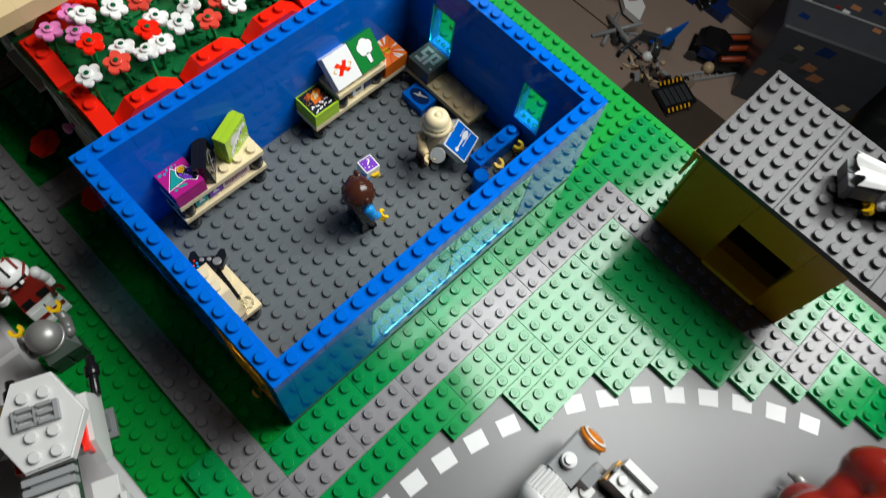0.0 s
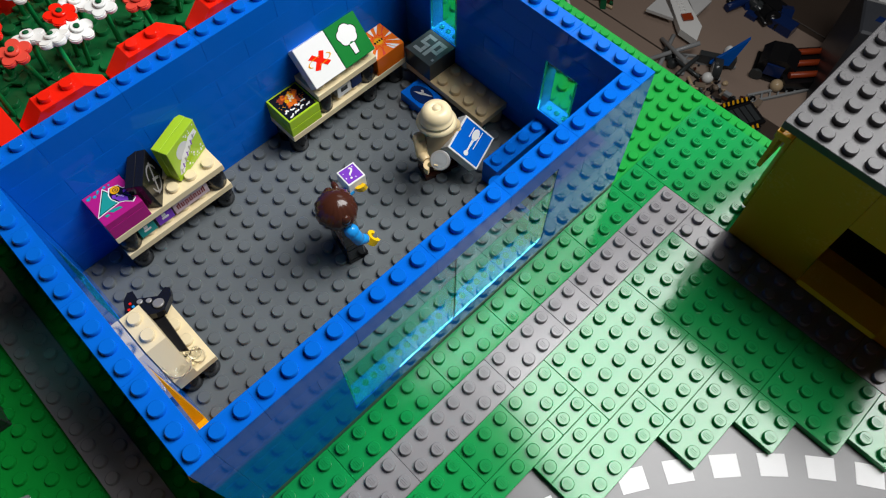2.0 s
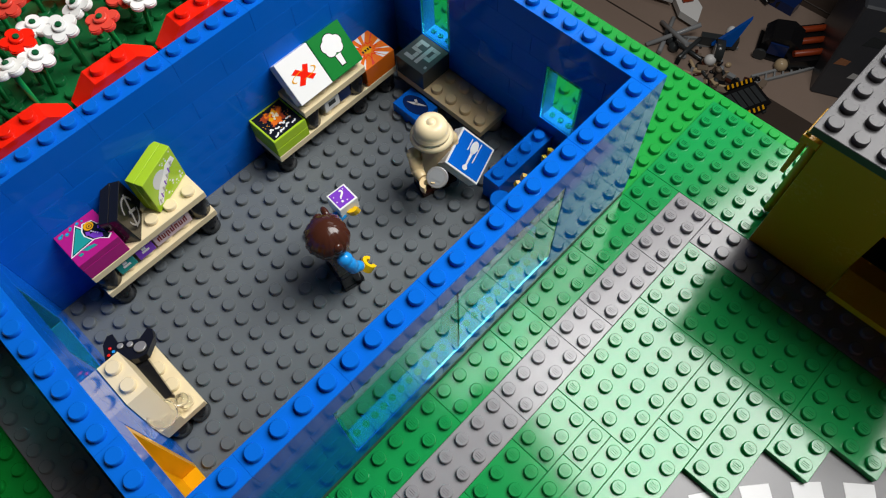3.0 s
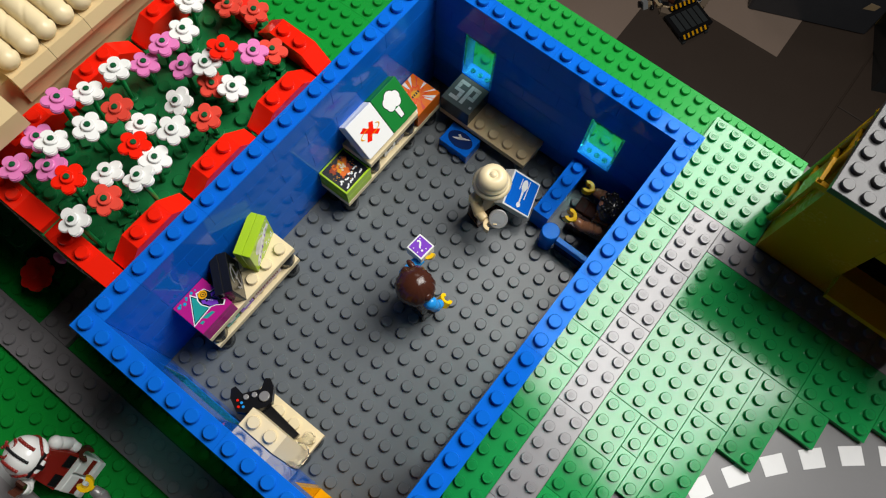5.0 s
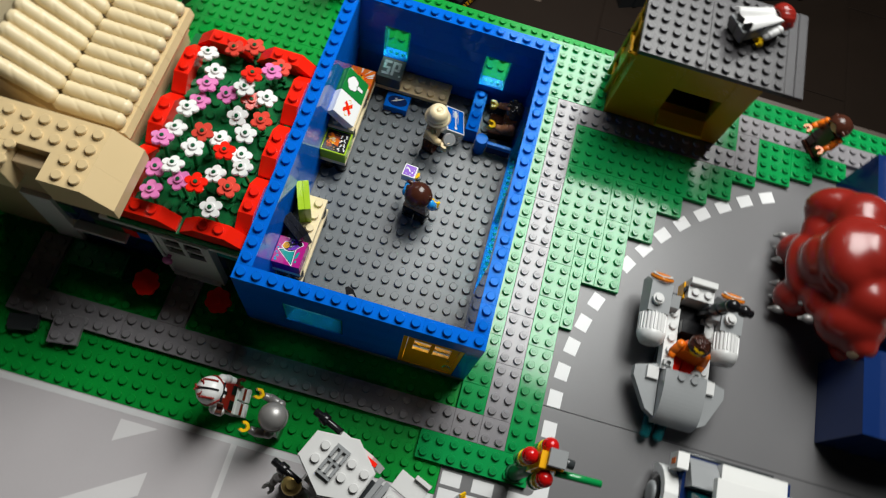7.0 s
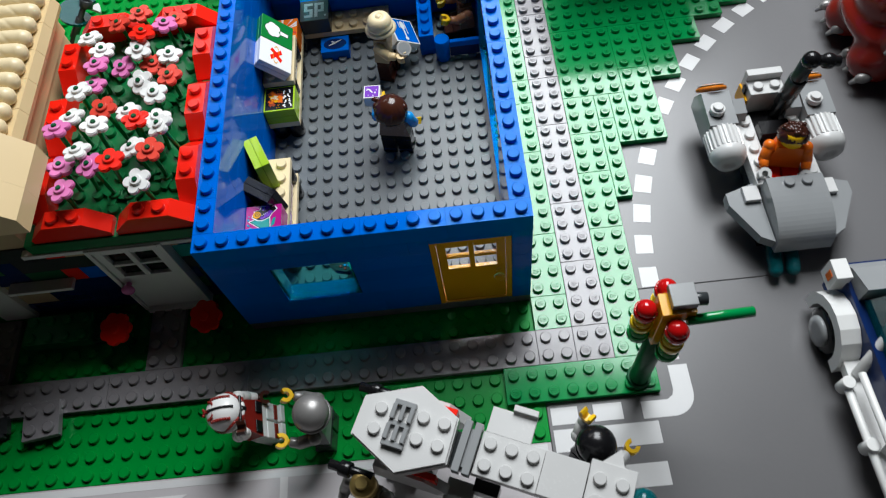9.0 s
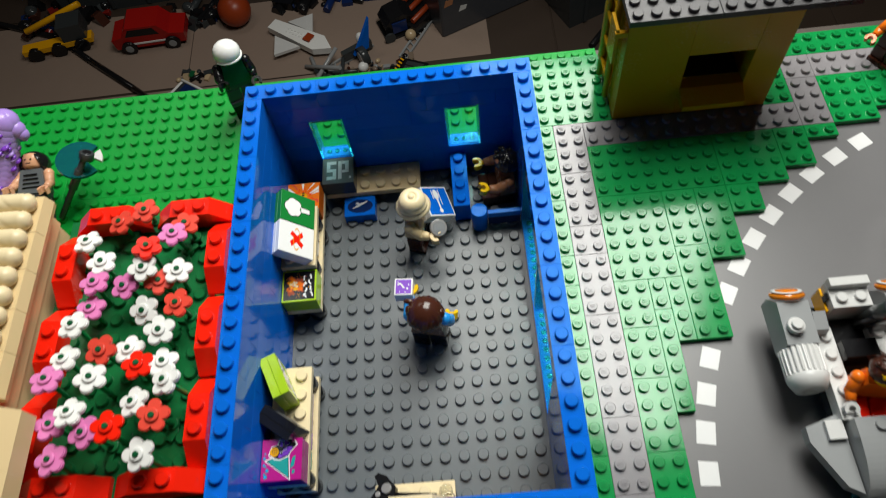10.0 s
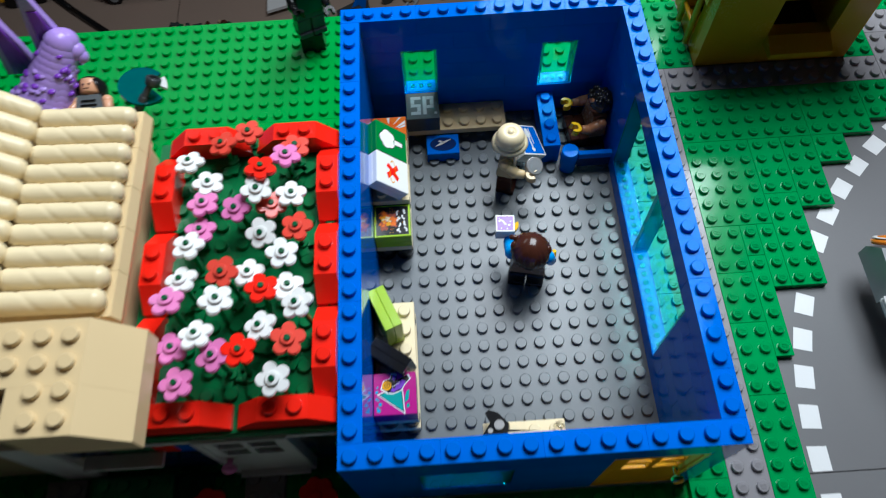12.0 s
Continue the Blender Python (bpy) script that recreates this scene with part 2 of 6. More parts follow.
        faces += [(t, 1 + (m - 2) * n + i, 1 + (m - 2) * n + (i + 1) % n) for i in range(n)]
        return self.add(verts, faces, mat, True)

    def rod(self, a, b, r, mat=0, n=14, r1=None):
        """A round bar from a to b."""
        a, b = Vector(a), Vector(b)
        keep = self.m
        self.m = keep @ Matrix.Translation(a) @ (b - a).to_track_quat("Z", "Y").to_matrix().to_4x4()
        self.cyl(0, 0, 0, (b - a).length, r, mat, n, min(0.03, r * 0.3), r1)
        self.m = keep
        return self

    def hair(self, x, y, z, r, front, back, mat=0, n=72, m=14):
        """Combed hair over a head whose face looks to +y: front and back, degrees from the crown to the fringe and the nape."""
        verts = [(x, y - 0.05, z + r * 0.92)]
        for j in range(1, m + 1):
            for i in range(n):
                p = 2 * math.pi * i / n
                f = max(0.0, math.sin(p)) ** 2
                a = radians(back + (front - back) * f) * j / m
                q = r * (1 + (0.022 * math.cos(7 * p + 2.5 * a) + 0.024 * math.cos(19 * p + 4 * a)) * min(1.0, a) + 0.10 * (j / m) ** 2 * (1 - f))
                verts.append((x + q * math.sin(a) * math.cos(p), y - 0.05 + q * math.sin(a) * math.sin(p), z + r * 0.92 * math.cos(a)))
        faces = [(0, 1 + i, 1 + (i + 1) % n) for i in range(n)]
        for j in range(m - 1):
            faces += [(1 + j * n + i, 1 + (j + 1) * n + i, 1 + (j + 1) * n + (i + 1) % n, 1 + j * n + (i + 1) % n) for i in range(n)]
        base = len(verts)
        verts.append((x, y, z - 0.1))
        faces += [(base, 1 + (m - 1) * n + (i + 1) % n, 1 + (m - 1) * n + i) for i in range(n)]
        return self.add(verts, faces, mat, True)

    def flat(self, pts, z, mat=0, thick=0.012):
        """A thin printed shape lying on the height z."""
        return self.prism(pts, "z", z, z + thick, mat)

    def mesh(self, name):
        me = bpy.data.meshes.new(name)
        me.from_pydata([(x * U, y * U, z * U) for x, y, z in self.v], [], self.f)
        for m in self.mats:
            me.materials.append(m)
        me.polygons.foreach_set("material_index", self.k)
        me.polygons.foreach_set("use_smooth", self.s)
        me.update()
        return me


def thing(name, place=(0, 0, 0), yaw=0.0, label="", category="", group="", kind="", data=None):
    """A top-level thing, at a place in stud pitches."""
    ob = new(name, data)
    ob.matrix_basis = pose(place[0] * U, place[1] * U, place[2] * U, 0, 0, yaw)
    return tagged(ob, label, category, group, kind)


def part(name, build, parent, label="", place=(0, 0, 0), turned=(0, 0, 0)):
    """A mesh of its own under a thing or a part."""
    ob = new(name, build.mesh(name) if isinstance(build, Build) else build)
    ob.parent = parent
    ob.matrix_basis = pose(place[0] * U, place[1] * U, place[2] * U, *turned)
    return tagged(ob, label)


def solid(name, build, place=(0, 0, 0), yaw=0.0, label="", category="", group="", kind="", tilt=(0, 0)):
    """A thing that is one mesh."""
    ob = new(name, build.mesh(name))
    ob.matrix_basis = pose(place[0] * U, place[1] * U, place[2] * U, tilt[0], tilt[1], yaw)
    return tagged(ob, label, category, group, kind)


MESHES = {}


def block(w, d, h, mat, studs=True, mark=False):
    """The shared mesh of a plate, brick or tile of w by d studs, its low corner at the origin."""
    key = (w, d, round(h, 3), mat.name, studs, mark)
    if key not in MESHES:
        tall = h > 1
        g, c = (0.002, 0.010) if tall else (0.006, 0.02)
        b = Build(mat).box(g, w - g, g, d - g, 0, h, 0, c)
        if studs:
            b.studs(0, 0, w, d, h - 0.002, 0, mark)
        MESHES[key] = b.mesh("block")
    return MESHES[key]


def ring_pts(x, y, r, n=18, a0=0.0, a1=2 * math.pi):
    return [(x + r * math.cos(a0 + (a1 - a0) * i / n), y + r * math.sin(a0 + (a1 - a0) * i / n)) for i in range(n)]


def letters(text, parent, mat, size, place, turned=(0, 0, 0)):
    cu = bpy.data.curves.new("lettering", "FONT")
    cu.body, cu.size, cu.extrude, cu.align_x, cu.align_y = text, size * U, 0.00003, "CENTER", "CENTER"
    cu.materials.append(mat)
    ob = new("lettering", cu)
    ob.parent = parent
    ob.matrix_basis = pose(place[0] * U, place[1] * U, place[2] * U, *turned)
    return ob


def settle(ob, base, shift=(0, 0, 0), scale=1.0):
    """Puts the base of a thing where it stands, and sizes it round that base."""
    b = Vector(base) * U
    for child in ob.children:
        child.matrix_basis = Matrix.Translation(-b) @ child.matrix_basis
    ob.matrix_basis = Matrix.Translation(b + Vector(shift) * U) @ Matrix.Scale(scale, 4)


# ---- the table and the room ----
ROAD_Z = -0.4
FLOOR_Z = -90.0
ground = solid("ground", Build(TABLE).box(-190, 190, -150, 230, FLOOR_Z - 3, FLOOR_Z - 0.3, 0, 0.05), label="brown board floor far below the table", category="floor", kind="structure")
for k, (x0, x1) in enumerate(((-190, -96), (-96, -30), (-30, 36), (36, 102), (102, 190))):
    part("floor_board", Build(TABLE).box(x0 + 0.15, x1 - 0.15, -150, 118 if k % 2 else 150, FLOOR_Z - 0.3, FLOOR_Z, 0, 0.1), ground)
    part("floor_board", Build(TABLE).box(x0 + 0.15, x1 - 0.15, 118.3 if k % 2 else 150.3, 230, FLOOR_Z - 0.3, FLOOR_Z, 0, 0.1), ground)
for name, box in (("wall_north", (-190, 190, 230, 236)), ("wall_south", (-190, 190, -156, -150)), ("wall_east", (190, 196, -156, 236)), ("wall_west", (-196, -190, -156, 236))):
    solid(name, Build(PLASTER).box(*box, FLOOR_Z - 3, 222), label="plain painted room wall", category="wall", kind="structure")
solid("ceiling", Build(PLASTER).box(-196, 196, -156, 236, 222.3, 226), label="plain painted room ceiling", category="ceiling", kind="structure")
table = thing("table", label="brown board table under the whole toy town", category="table")
part("table_top", Build(TABLE).box(-52, 66, -42, 33.1, -3.4, -0.66, 0, 0.1), table)
for x in (-49, 61):
    for y in (-39, 28):
        part("table_leg", Build(TABLE).box(x, x + 4, y, y + 4, FLOOR_Z, -3.41, 0, 0.1), table)


def baseplate(name, x0, y0, nx, ny, mat, skip, label):
    b = Build(mat).box(x0, x0 + nx, y0, y0 + ny, -0.65, ROAD_Z)
    for i in range(nx):
        for j in range(ny):
            x, y = x0 + i, y0 + j
            if not any(a <= x < c and d <= y < e for a, d, c, e in skip):
                b.stud(x + 0.5, y + 0.5, ROAD_Z - 0.002)
    return solid(name, b, label=label, category="baseplate", kind="structure")


baseplate("ground_baseplate", -16, -8, 32, 32, GREEN_BASE, [(0, 0, 16, 24), (-16, -4, 20, -2), (-9, 3, 0, 15), (-20, 3, -9, 15), (-6, -2, -4, 2)], "studded green baseplate under the houses")
baseplate("ground_baseplate_back", -16, 24, 38, 9, GREEN_BASE, [(16, 24, 22, 32)], "studded green baseplate strip behind the houses")
baseplate("ground_baseplate_side", -36, -8, 20, 41, GREEN_BASE, [(-36, 3, -16, 15)], "studded green baseplate beside the straw-roofed house")

# ---- printed road plates ----
road = solid("road", Build(ROAD).box(16.03, 64, 0.02, 32, -0.66, ROAD_Z), label="grey printed road plate with a white dashed curve", category="road", kind="structure")
road_front = solid("road_front", Build(ROAD).box(16.03, 64, -32, -0.02, -0.66, ROAD_Z), label="grey printed road plate with a zebra crossing", category="road", kind="structure")
lot = solid("road_lot", Build(LOT).box(-16, 16, -40, -8.02, -0.66, ROAD_Z), label="pale grey printed parking plate with diagonal stripes", category="road", kind="structure")
solid("road_lot_side", Build(LOT).box(-48, -16.03, -40, -8.02, -0.66, ROAD_Z), label="pale grey printed parking plate", category="road", kind="structure")
CX, CY, CR = 47.7, 0.0, 24.85


def arc_dash(a, r0, r1, half):
    return [(CX + r * math.cos(radians(t)), CY + r * math.sin(radians(t))) for r, t in ((r0, a - half), (r1, a - half), (r1, a + half), (r0, a + half))]


for k in range(14):
    part("road_dash", Build(ROADWHITE).flat(arc_dash(178.4 - 4.9 * k, CR - 0.5, CR + 0.5, 1.42), ROAD_Z), road)
for y in (-1.6, -3.7):
    part("road_dash", Build(ROADWHITE).flat([(22.4, y - 0.6), (23.4, y - 0.6), (23.4, y + 0.6), (22.4, y + 0.6)], ROAD_Z), road_front)
corner = [(23.7, -4.6)] + ring_pts(22.5, -6.1, 1.2, 8, 0, -math.pi / 2) + [(22.5, -7.3), (20.9, -7.3), (20.9, -6.4), (22.3, -6.4)] + [(22.6, -6.2), (22.7, -5.9), (22.7, -4.6)]
part("road_corner_line", Build(ROADWHITE).flat(corner, ROAD_Z), road_front)
for x0, x1 in ((16.2, 17.6), (18.4, 19.9)):
    part("road_dash", Build(ROADWHITE).flat([(x0, -7.2), (x1, -7.2), (x1, -6.3), (x0, -6.3)], ROAD_Z), road_front)
for k in range(6):
    y = -8.6 - 2.05 * k
    part("crossing_bar", Build(ROADWHITE).flat([(16.2, y), (21.6, y), (21.6, y + 1.15), (16.2, y + 1.15)], ROAD_Z), road_front)
part("edge_line", Build(ROADWHITE).flat([(-16, -8.5), (15.8, -8.5), (15.8, -8.1), (-16, -8.1)], ROAD_Z), lot)
part("bay_line", Build(LOTWHITE).flat([(1.9, -20), (2.3, -20), (2.3, -8.5), (1.9, -8.5)], ROAD_Z), lot)
for k in range(4):
    x = -2.6
    y = -8.9 - 2.75 * k
    part("diagonal_stripe", Build(LOTWHITE).flat([(x, y), (x, y - 1.5), (x - 4.6, y - 4.4), (x - 4.6, y - 2.9)] if k else [(x - 0.4, y), (x - 3.0, y - 1.5), (x - 3.0, y)], ROAD_Z), lot)

# ---- plates laid as paths and lawns ----
path = thing("pavement", label="grey studded plates laid as a footpath", category="path", kind="structure")
lawn = thing("lawn", label="green studded plates stepped along the road curve", category="lawn", kind="structure")


def lay(parent, mat, x, y, w, d, top=0.0, mark=False):
    return part("plate", block(w, d, PLATE, mat, True, mark), parent, place=(x, y, top - PLATE))


for x in range(-16, 16, 8):
    lay(path, GREY, x, -4, 8, 2)
lay(path, GREY, 16, -4, 2, 2)
lay(path, GREY, -6, -2, 2, 4)
lay(path, GREY, -16, -2, 2, 4)
y = -4
for d in (2, 4, 4, 6, 4, 2, 4, 4):
    lay(path, GREY, 18, y, 2, d, 0, True)
    y += d
for x, w in ((20, 4), (24, 6), (30, 4)):
    lay(path, GREY, x, 24, w, 2)
lay(path, GREY, 34, 24, 2, 4)
lay(path, GREY, 34, 28, 2, 2)
lay(path, GREY, 36, 28, 6, 2)
lay(path, GREY, 42, 28, 6, 2)
y = -2
for d in (2, 4, 6, 4, 2, 4, 4, 2):
    lay(lawn, GREEN, 16, y, 2, d, 0, True)
    y += d
lay(lawn, GREEN, 14, -6, 8, 2, 0, True)
for x, y, w, d in ((20, -4, 2, 8), (20, 4, 2, 4), (20, 8, 2, 3), (22, 6, 1, 6), (20, 11, 2, 3), (22, 12, 1, 2), (23, 10, 1, 4), (24, 10, 2, 6), (20, 14, 4, 6), (24, 16, 2, 4),
                   (26, 15, 2, 5), (28, 18, 2, 2), (20, 20, 8, 4), (28, 20, 4, 4), (32, 21, 2, 3), (34, 23, 2, 1), (36, 24, 3, 4), (39, 25, 2, 3), (41, 26, 3, 2), (34, 30, 8, 2), (42, 30, 6, 2),
                   (16, 26, 6, 6), (32, 26, 2, 4), (32, 30, 2, 2)):
    lay(lawn, GREEN, x, y, w, d, 0, True)

# ---- the blue shop ----
shop = thing("toy_building", label="open-topped blue brick building with clear blue windows and yellow door", category="toy building")
b = Build(FLOORGREY).box(0.02, 15.98, 0.02, 23.98, 0, PLATE).studs(1, 1, 14, 22, PLATE - 0.002)
b.box(0.02, 15.98, 0.02, 23.98, ROAD_Z, 0, 0)
part("floor_plate", b, shop, "dark grey studded floor plate")


def wall_bricks(axis, fixed, a, b, holes, mat, parent, z0=0.4, courses=7, shift=0):
    """Courses of bricks one stud deep from a to b; holes: (from, to, low, high)."""
    for c in range(courses):
        low = z0 + c * BRICK
        runs, s = [], a
        cuts = sorted((h[0], h[1]) for h in holes if h[2] < low + 0.6 < h[3])
        for h0, h1 in cuts:
            if h0 > s:
                runs.append((s, h0))
            s = h1
        if b > s:
            runs.append((s, b))
        for r0, r1 in runs:
            p = r0
            first = True
            while p < r1:
                n = min(2 if (first and (c + shift) % 2 and r1 - p > 4) else 4, r1 - p)
                first = False
                w, d = (n, 1) if axis == "x" else (1, n)
                part("brick", block(w, d, BRICK, mat, c == courses - 1), parent, place=(p, fixed, low) if axis == "x" else (fixed, p, low))
                p += n


wall_bricks("x", 0, 0, 16, [(3, 7, 2.7, 6.5), (11, 15, 0.3, 7.4)], BLUE, shop)
wall_bricks("x", 23, 0, 16, [(3, 5, 2.7, 6.5), (11, 13, 2.7, 6.5)], BLUE, shop)
wall_bricks("y", 0, 1, 23, [], BLUE, shop, shift=1)
wall_bricks("y", 15, 1, 23, [(6, 18, 1.5, 7.7)], BLUE, shop, shift=1)


def clear_panel(parent, axis, a, b, low, high, outer, inner, label="clear light blue window panel", shade=False):
    """A window panel: a thin pane at the outer face with flanges all round."""
    t, e = 0.14, 0.01
    sgn = 1 if inner > outer else -1

    def bx(u0, u1, w0, w1, z0, z1, mat=AQUA):
        w0, w1 = min(w0, w1), max(w0, w1)
        return Build(mat).box(u0, u1, w0, w1, z0, z1, 0, 0.015) if axis == "x" else Build(mat).box(w0, w1, u0, u1, z0, z1, 0, 0.015)
    pane = part("window", bx(a + e, b - e, outer, outer + sgn * t, low + e, high - e), parent, label)
    f0, f1 = outer + sgn * (t + 0.004), inner
    made = [pane]
    for box in ((a + e, a + e + t, f0, f1, low + e, high - e), (b - e - t, b - e, f0, f1, low + e, high - e),
                (a + e + t + 0.004, b - e - t - 0.004, f0, f1, low + e, low + e + t), (a + e + t + 0.004, b - e - t - 0.004, f0, f1, high - e - t, high - e)):
        made.append(part("window_flange", bx(*box, AQUAEDGE), pane))
    studs = Build(AQUA)
    for k in range(0 if shade else int(b - a) * 2 - 1):
        u, w = a + 0.5 + 0.5 * k, (outer + inner) / 2 + sgn * 0.12
        studs.cyl(*((u, w) if axis == "x" else (w, u)), low + e + t, low + e + t + 0.1, 0.16, 0, 12, 0.02)
    if not shade:
        made.append(part("window_ribs", studs, pane, "row of small clear ribs"))
    for ob in made:
        ob.visible_shadow = shade
    return pane


clear_panel(shop, "x", 3, 7, 2.8, 6.4, 0.02, 0.98, shade=True)
clear_panel(shop, "x", 3, 5, 2.8, 6.4, 23.98, 23.02)
clear_panel(shop, "x", 11, 13, 2.8, 6.4, 23.98, 23.02)
clear_panel(shop, "y", 6, 12, 1.6, 7.6, 15.98, 15.02)
clear_panel(shop, "y", 12, 18, 1.6, 7.6, 15.98, 15.02)

# the door, its frame and panes
b = Build(AMBER)
b.box(11.01, 11.3, 0.02, 0.98, 0.42, 7.2).box(14.7, 14.99, 0.02, 0.98, 0.42, 7.2).box(11.305, 14.695, 0.02, 0.98, 0.42, 0.6).box(11.305, 14.695, 0.02, 0.98, 6.95, 7.2)
part("door_frame", b, shop, "yellow door frame")
part("lintel", Build(BLUE).box(11.006, 14.994, 0.006, 0.994, 7.2, 7.6), shop)
leaf = Build(AMBER).box(11.33, 14.67, 0.06, 0.3, 0.62, 4.35, 0)
leaf.box(11.33, 11.75, 0.06, 0.3, 4.355, 6.9).box(14.25, 14.67, 0.06, 0.3, 4.355, 6.9).box(12.87, 13.13, 0.06, 0.3, 4.355, 6.9)
for x0, x1 in ((11.755, 12.865), (13.135, 14.245)):
    leaf.box(x0, x1, 0.06, 0.3, 6.55, 6.9).box(x0, x1, 0.06, 0.3, 5.42, 5.62)
leaf_ob = part("door", leaf, shop, "yellow door with four small panes")
for x0, x1 in ((11.76, 12.86), (13.14, 14.24)):
    for z0, z1 in ((4.36, 5.41), (5.63, 6.54)):
        part("pane", Build(GLASS).box(x0, x1, 0.15, 0.22, z0, z1, 0, 0.01), leaf_ob, "clear door pane")
part("door_handle", Build(GLASS).rod((14.3, 0.06, 3.9), (14.3, -0.35, 3.9), 0.12).ball(14.3, -0.45, 3.9, 0.3, 0.2, 0.3), leaf_ob, "clear round door knob")


# ---- inside the shop ----
FLOOR = 0.4


def leg(parent, x, y, z0, z1, mat=BLACK):
    return part("leg", Build(mat).cyl(x, y, z0, z1, 0.5, 0, 20, 0.08), parent, "black round leg")


def cloud(b, cx, cy, r, z, mat):
    for i, (dx, dy, k) in enumerate(((0, 0.35, 0.5), (-0.4, 0.15, 0.42), (0.4, 0.15, 0.42), (-0.3, -0.2, 0.4), (0.3, -0.2, 0.4), (0, 0, 0.5))):
        b.flat(ring_pts(cx + dx * r, cy + dy * r, k * r, 18), z, mat, 0.010 + 0.0008 * i)


# front shelf against the west wall
shelf = thing("display_shelf", label="two-tier cream toy shelf on black round feet", category="shelf", group="shop shelves")
for x in (1.5, 2.5):
    for y in (3.5, 8.5):
        leg(shelf, x, y, FLOOR, 1.6)
        leg(shelf, x, y, 2.0, 3.2)
part("lower_shelf", block(2, 6, PLATE, CREAM), shelf, place=(1, 3, 1.6))
part("upper_shelf", block(2, 6, PLATE, CREAM), shelf, place=(1, 3, 3.2))
for y0, y1, mat, ink in ((4.0, 4.9, TEAL, WHITE), (5.0, 5.9, PURPLE, WHITE), (5.95, 7.95, PALEPINK, MAROON)):
    t = thing("toy_box", (2.35, y0, 2.22), label="small printed toy box on the lower shelf", category="toy box", group="small boxes")
    part("box", Build(mat).box(0, 0.45, 0, y1 - y0 - 0.03, 0, 0.85), t)
    b = Build(ink)
    if y1 - y0 > 1.2:
        for k in range(7):      # bars in place of writing, some with a low or high tail
            y = 0.18 + 0.235 * k
            b.box(0.452, 0.462, y, y + 0.06, 0.25 if k != 2 else 0.16, 0.58, 0, 0.002).box(0.452, 0.462, y + 0.11, y + 0.17, 0.25, 0.58 if k % 3 else 0.68, 0, 0.002)
            if k % 2:
                b.box(0.452, 0.462, y + 0.062, y + 0.108, 0.25, 0.31, 0, 0.002)
            else:
                b.box(0.452, 0.462, y + 0.062, y + 0.108, 0.52, 0.58, 0, 0.002)
    else:
        b.box(0.452, 0.462, 0.25, 0.62, 0.3, 0.45, 0, 0.002).box(0.452, 0.462, 0.3, 0.5, 0.5, 0.7, 0, 0.002)
    part("print", b, t, "printed mark")

# magenta game box
t = thing("game_box", (1.0, 3.0, 3.6), label="magenta toy game box with a teal triangle print", category="toy box")
part("box", Build(MAGENTA, BLACK).box(0.02, 1.98, 0.02, 1.98, 0, 0.8).box(0.02, 1.98, 0.02, 1.98, 0.81, 1.2), t)
b = Build(WHITE, TEAL, PURPLE, AMBER, BLACK, AZURE)
triangle = [(0.25, 0.97), (1.40, 0.10), (1.31, 1.40)]
figure_outline = [(0.40, 1.25), (0.52, 1.62), (0.80, 1.70), (0.86, 1.92), (1.10, 1.86), (1.08, 1.60), (1.32, 1.72), (1.58, 1.86), (1.70, 1.66), (1.45, 1.42), (1.30, 1.16), (0.95, 1.02), (0.70, 1.05)]


def grown(pts, k):
    cx, cy = sum(p[0] for p in pts) / len(pts), sum(p[1] for p in pts) / len(pts)
    return [(cx + (x - cx) * k, cy + (y - cy) * k) for x, y in pts]


b.flat(grown(triangle, 1.12), 1.2, 0, 0.004).flat(triangle, 1.2, 4, 0.006).flat(grown(triangle, 0.9), 1.2, 1, 0.008)
b.flat(grown(figure_outline, 1.1), 1.2, 0, 0.010).flat(figure_outline, 1.2, 4, 0.012)
b.flat([(1.0, 1.12), (1.30, 1.22), (1.52, 1.55), (1.34, 1.62), (1.06, 1.48)], 1.2, 2, 0.014).flat([(0.88, 1.66), (1.02, 1.58), (1.04, 1.82), (0.92, 1.86)], 1.2, 2, 0.0145)
b.flat([(0.80, 1.12), (0.98, 1.06), (1.06, 1.20), (0.90, 1.28)], 1.2, 2, 0.015)
b.flat(ring_pts(0.63, 1.38, 0.22, 16), 1.2, 3, 0.016).flat(ring_pts(0.65, 1.40, 0.13, 14), 1.2, 4, 0.018).flat(ring_pts(0.65, 1.40, 0.10, 14), 1.2, 3, 0.020).flat(ring_pts(0.65, 1.40, 0.04, 8), 1.2, 4, 0.022)
for k in range(4):
    b.flat(ring_pts(0.92 + 0.09 * k, 1.33 + 0.05 * k, 0.03, 8), 1.2, 0, 0.017)
for x, y, r in ((0.25, 0.24, 0.10), (0.20, 0.36, 0.06), (0.32, 0.53, 0.09), (0.16, 0.78, 0.07), (0.24, 0.72, 0.05), (0.17, 1.10, 0.08), (0.20, 1.32, 0.05)):
    b.flat(ring_pts(x, y, r, 10), 1.2, 1, 0.008).flat(ring_pts(x - 0.01, y + 0.01, r * 0.6, 10), 1.2, 5, 0.010)
b.flat([(1.42, 0.55), (1.62, 0.70), (1.68, 1.15), (1.54, 1.10), (1.46, 0.85)], 1.2, 1, 0.009).flat([(1.52, 0.30), (1.66, 0.36), (1.64, 0.52), (1.52, 0.48)], 1.2, 1, 0.0095)
part("print", b, t, "teal triangle and figure print")

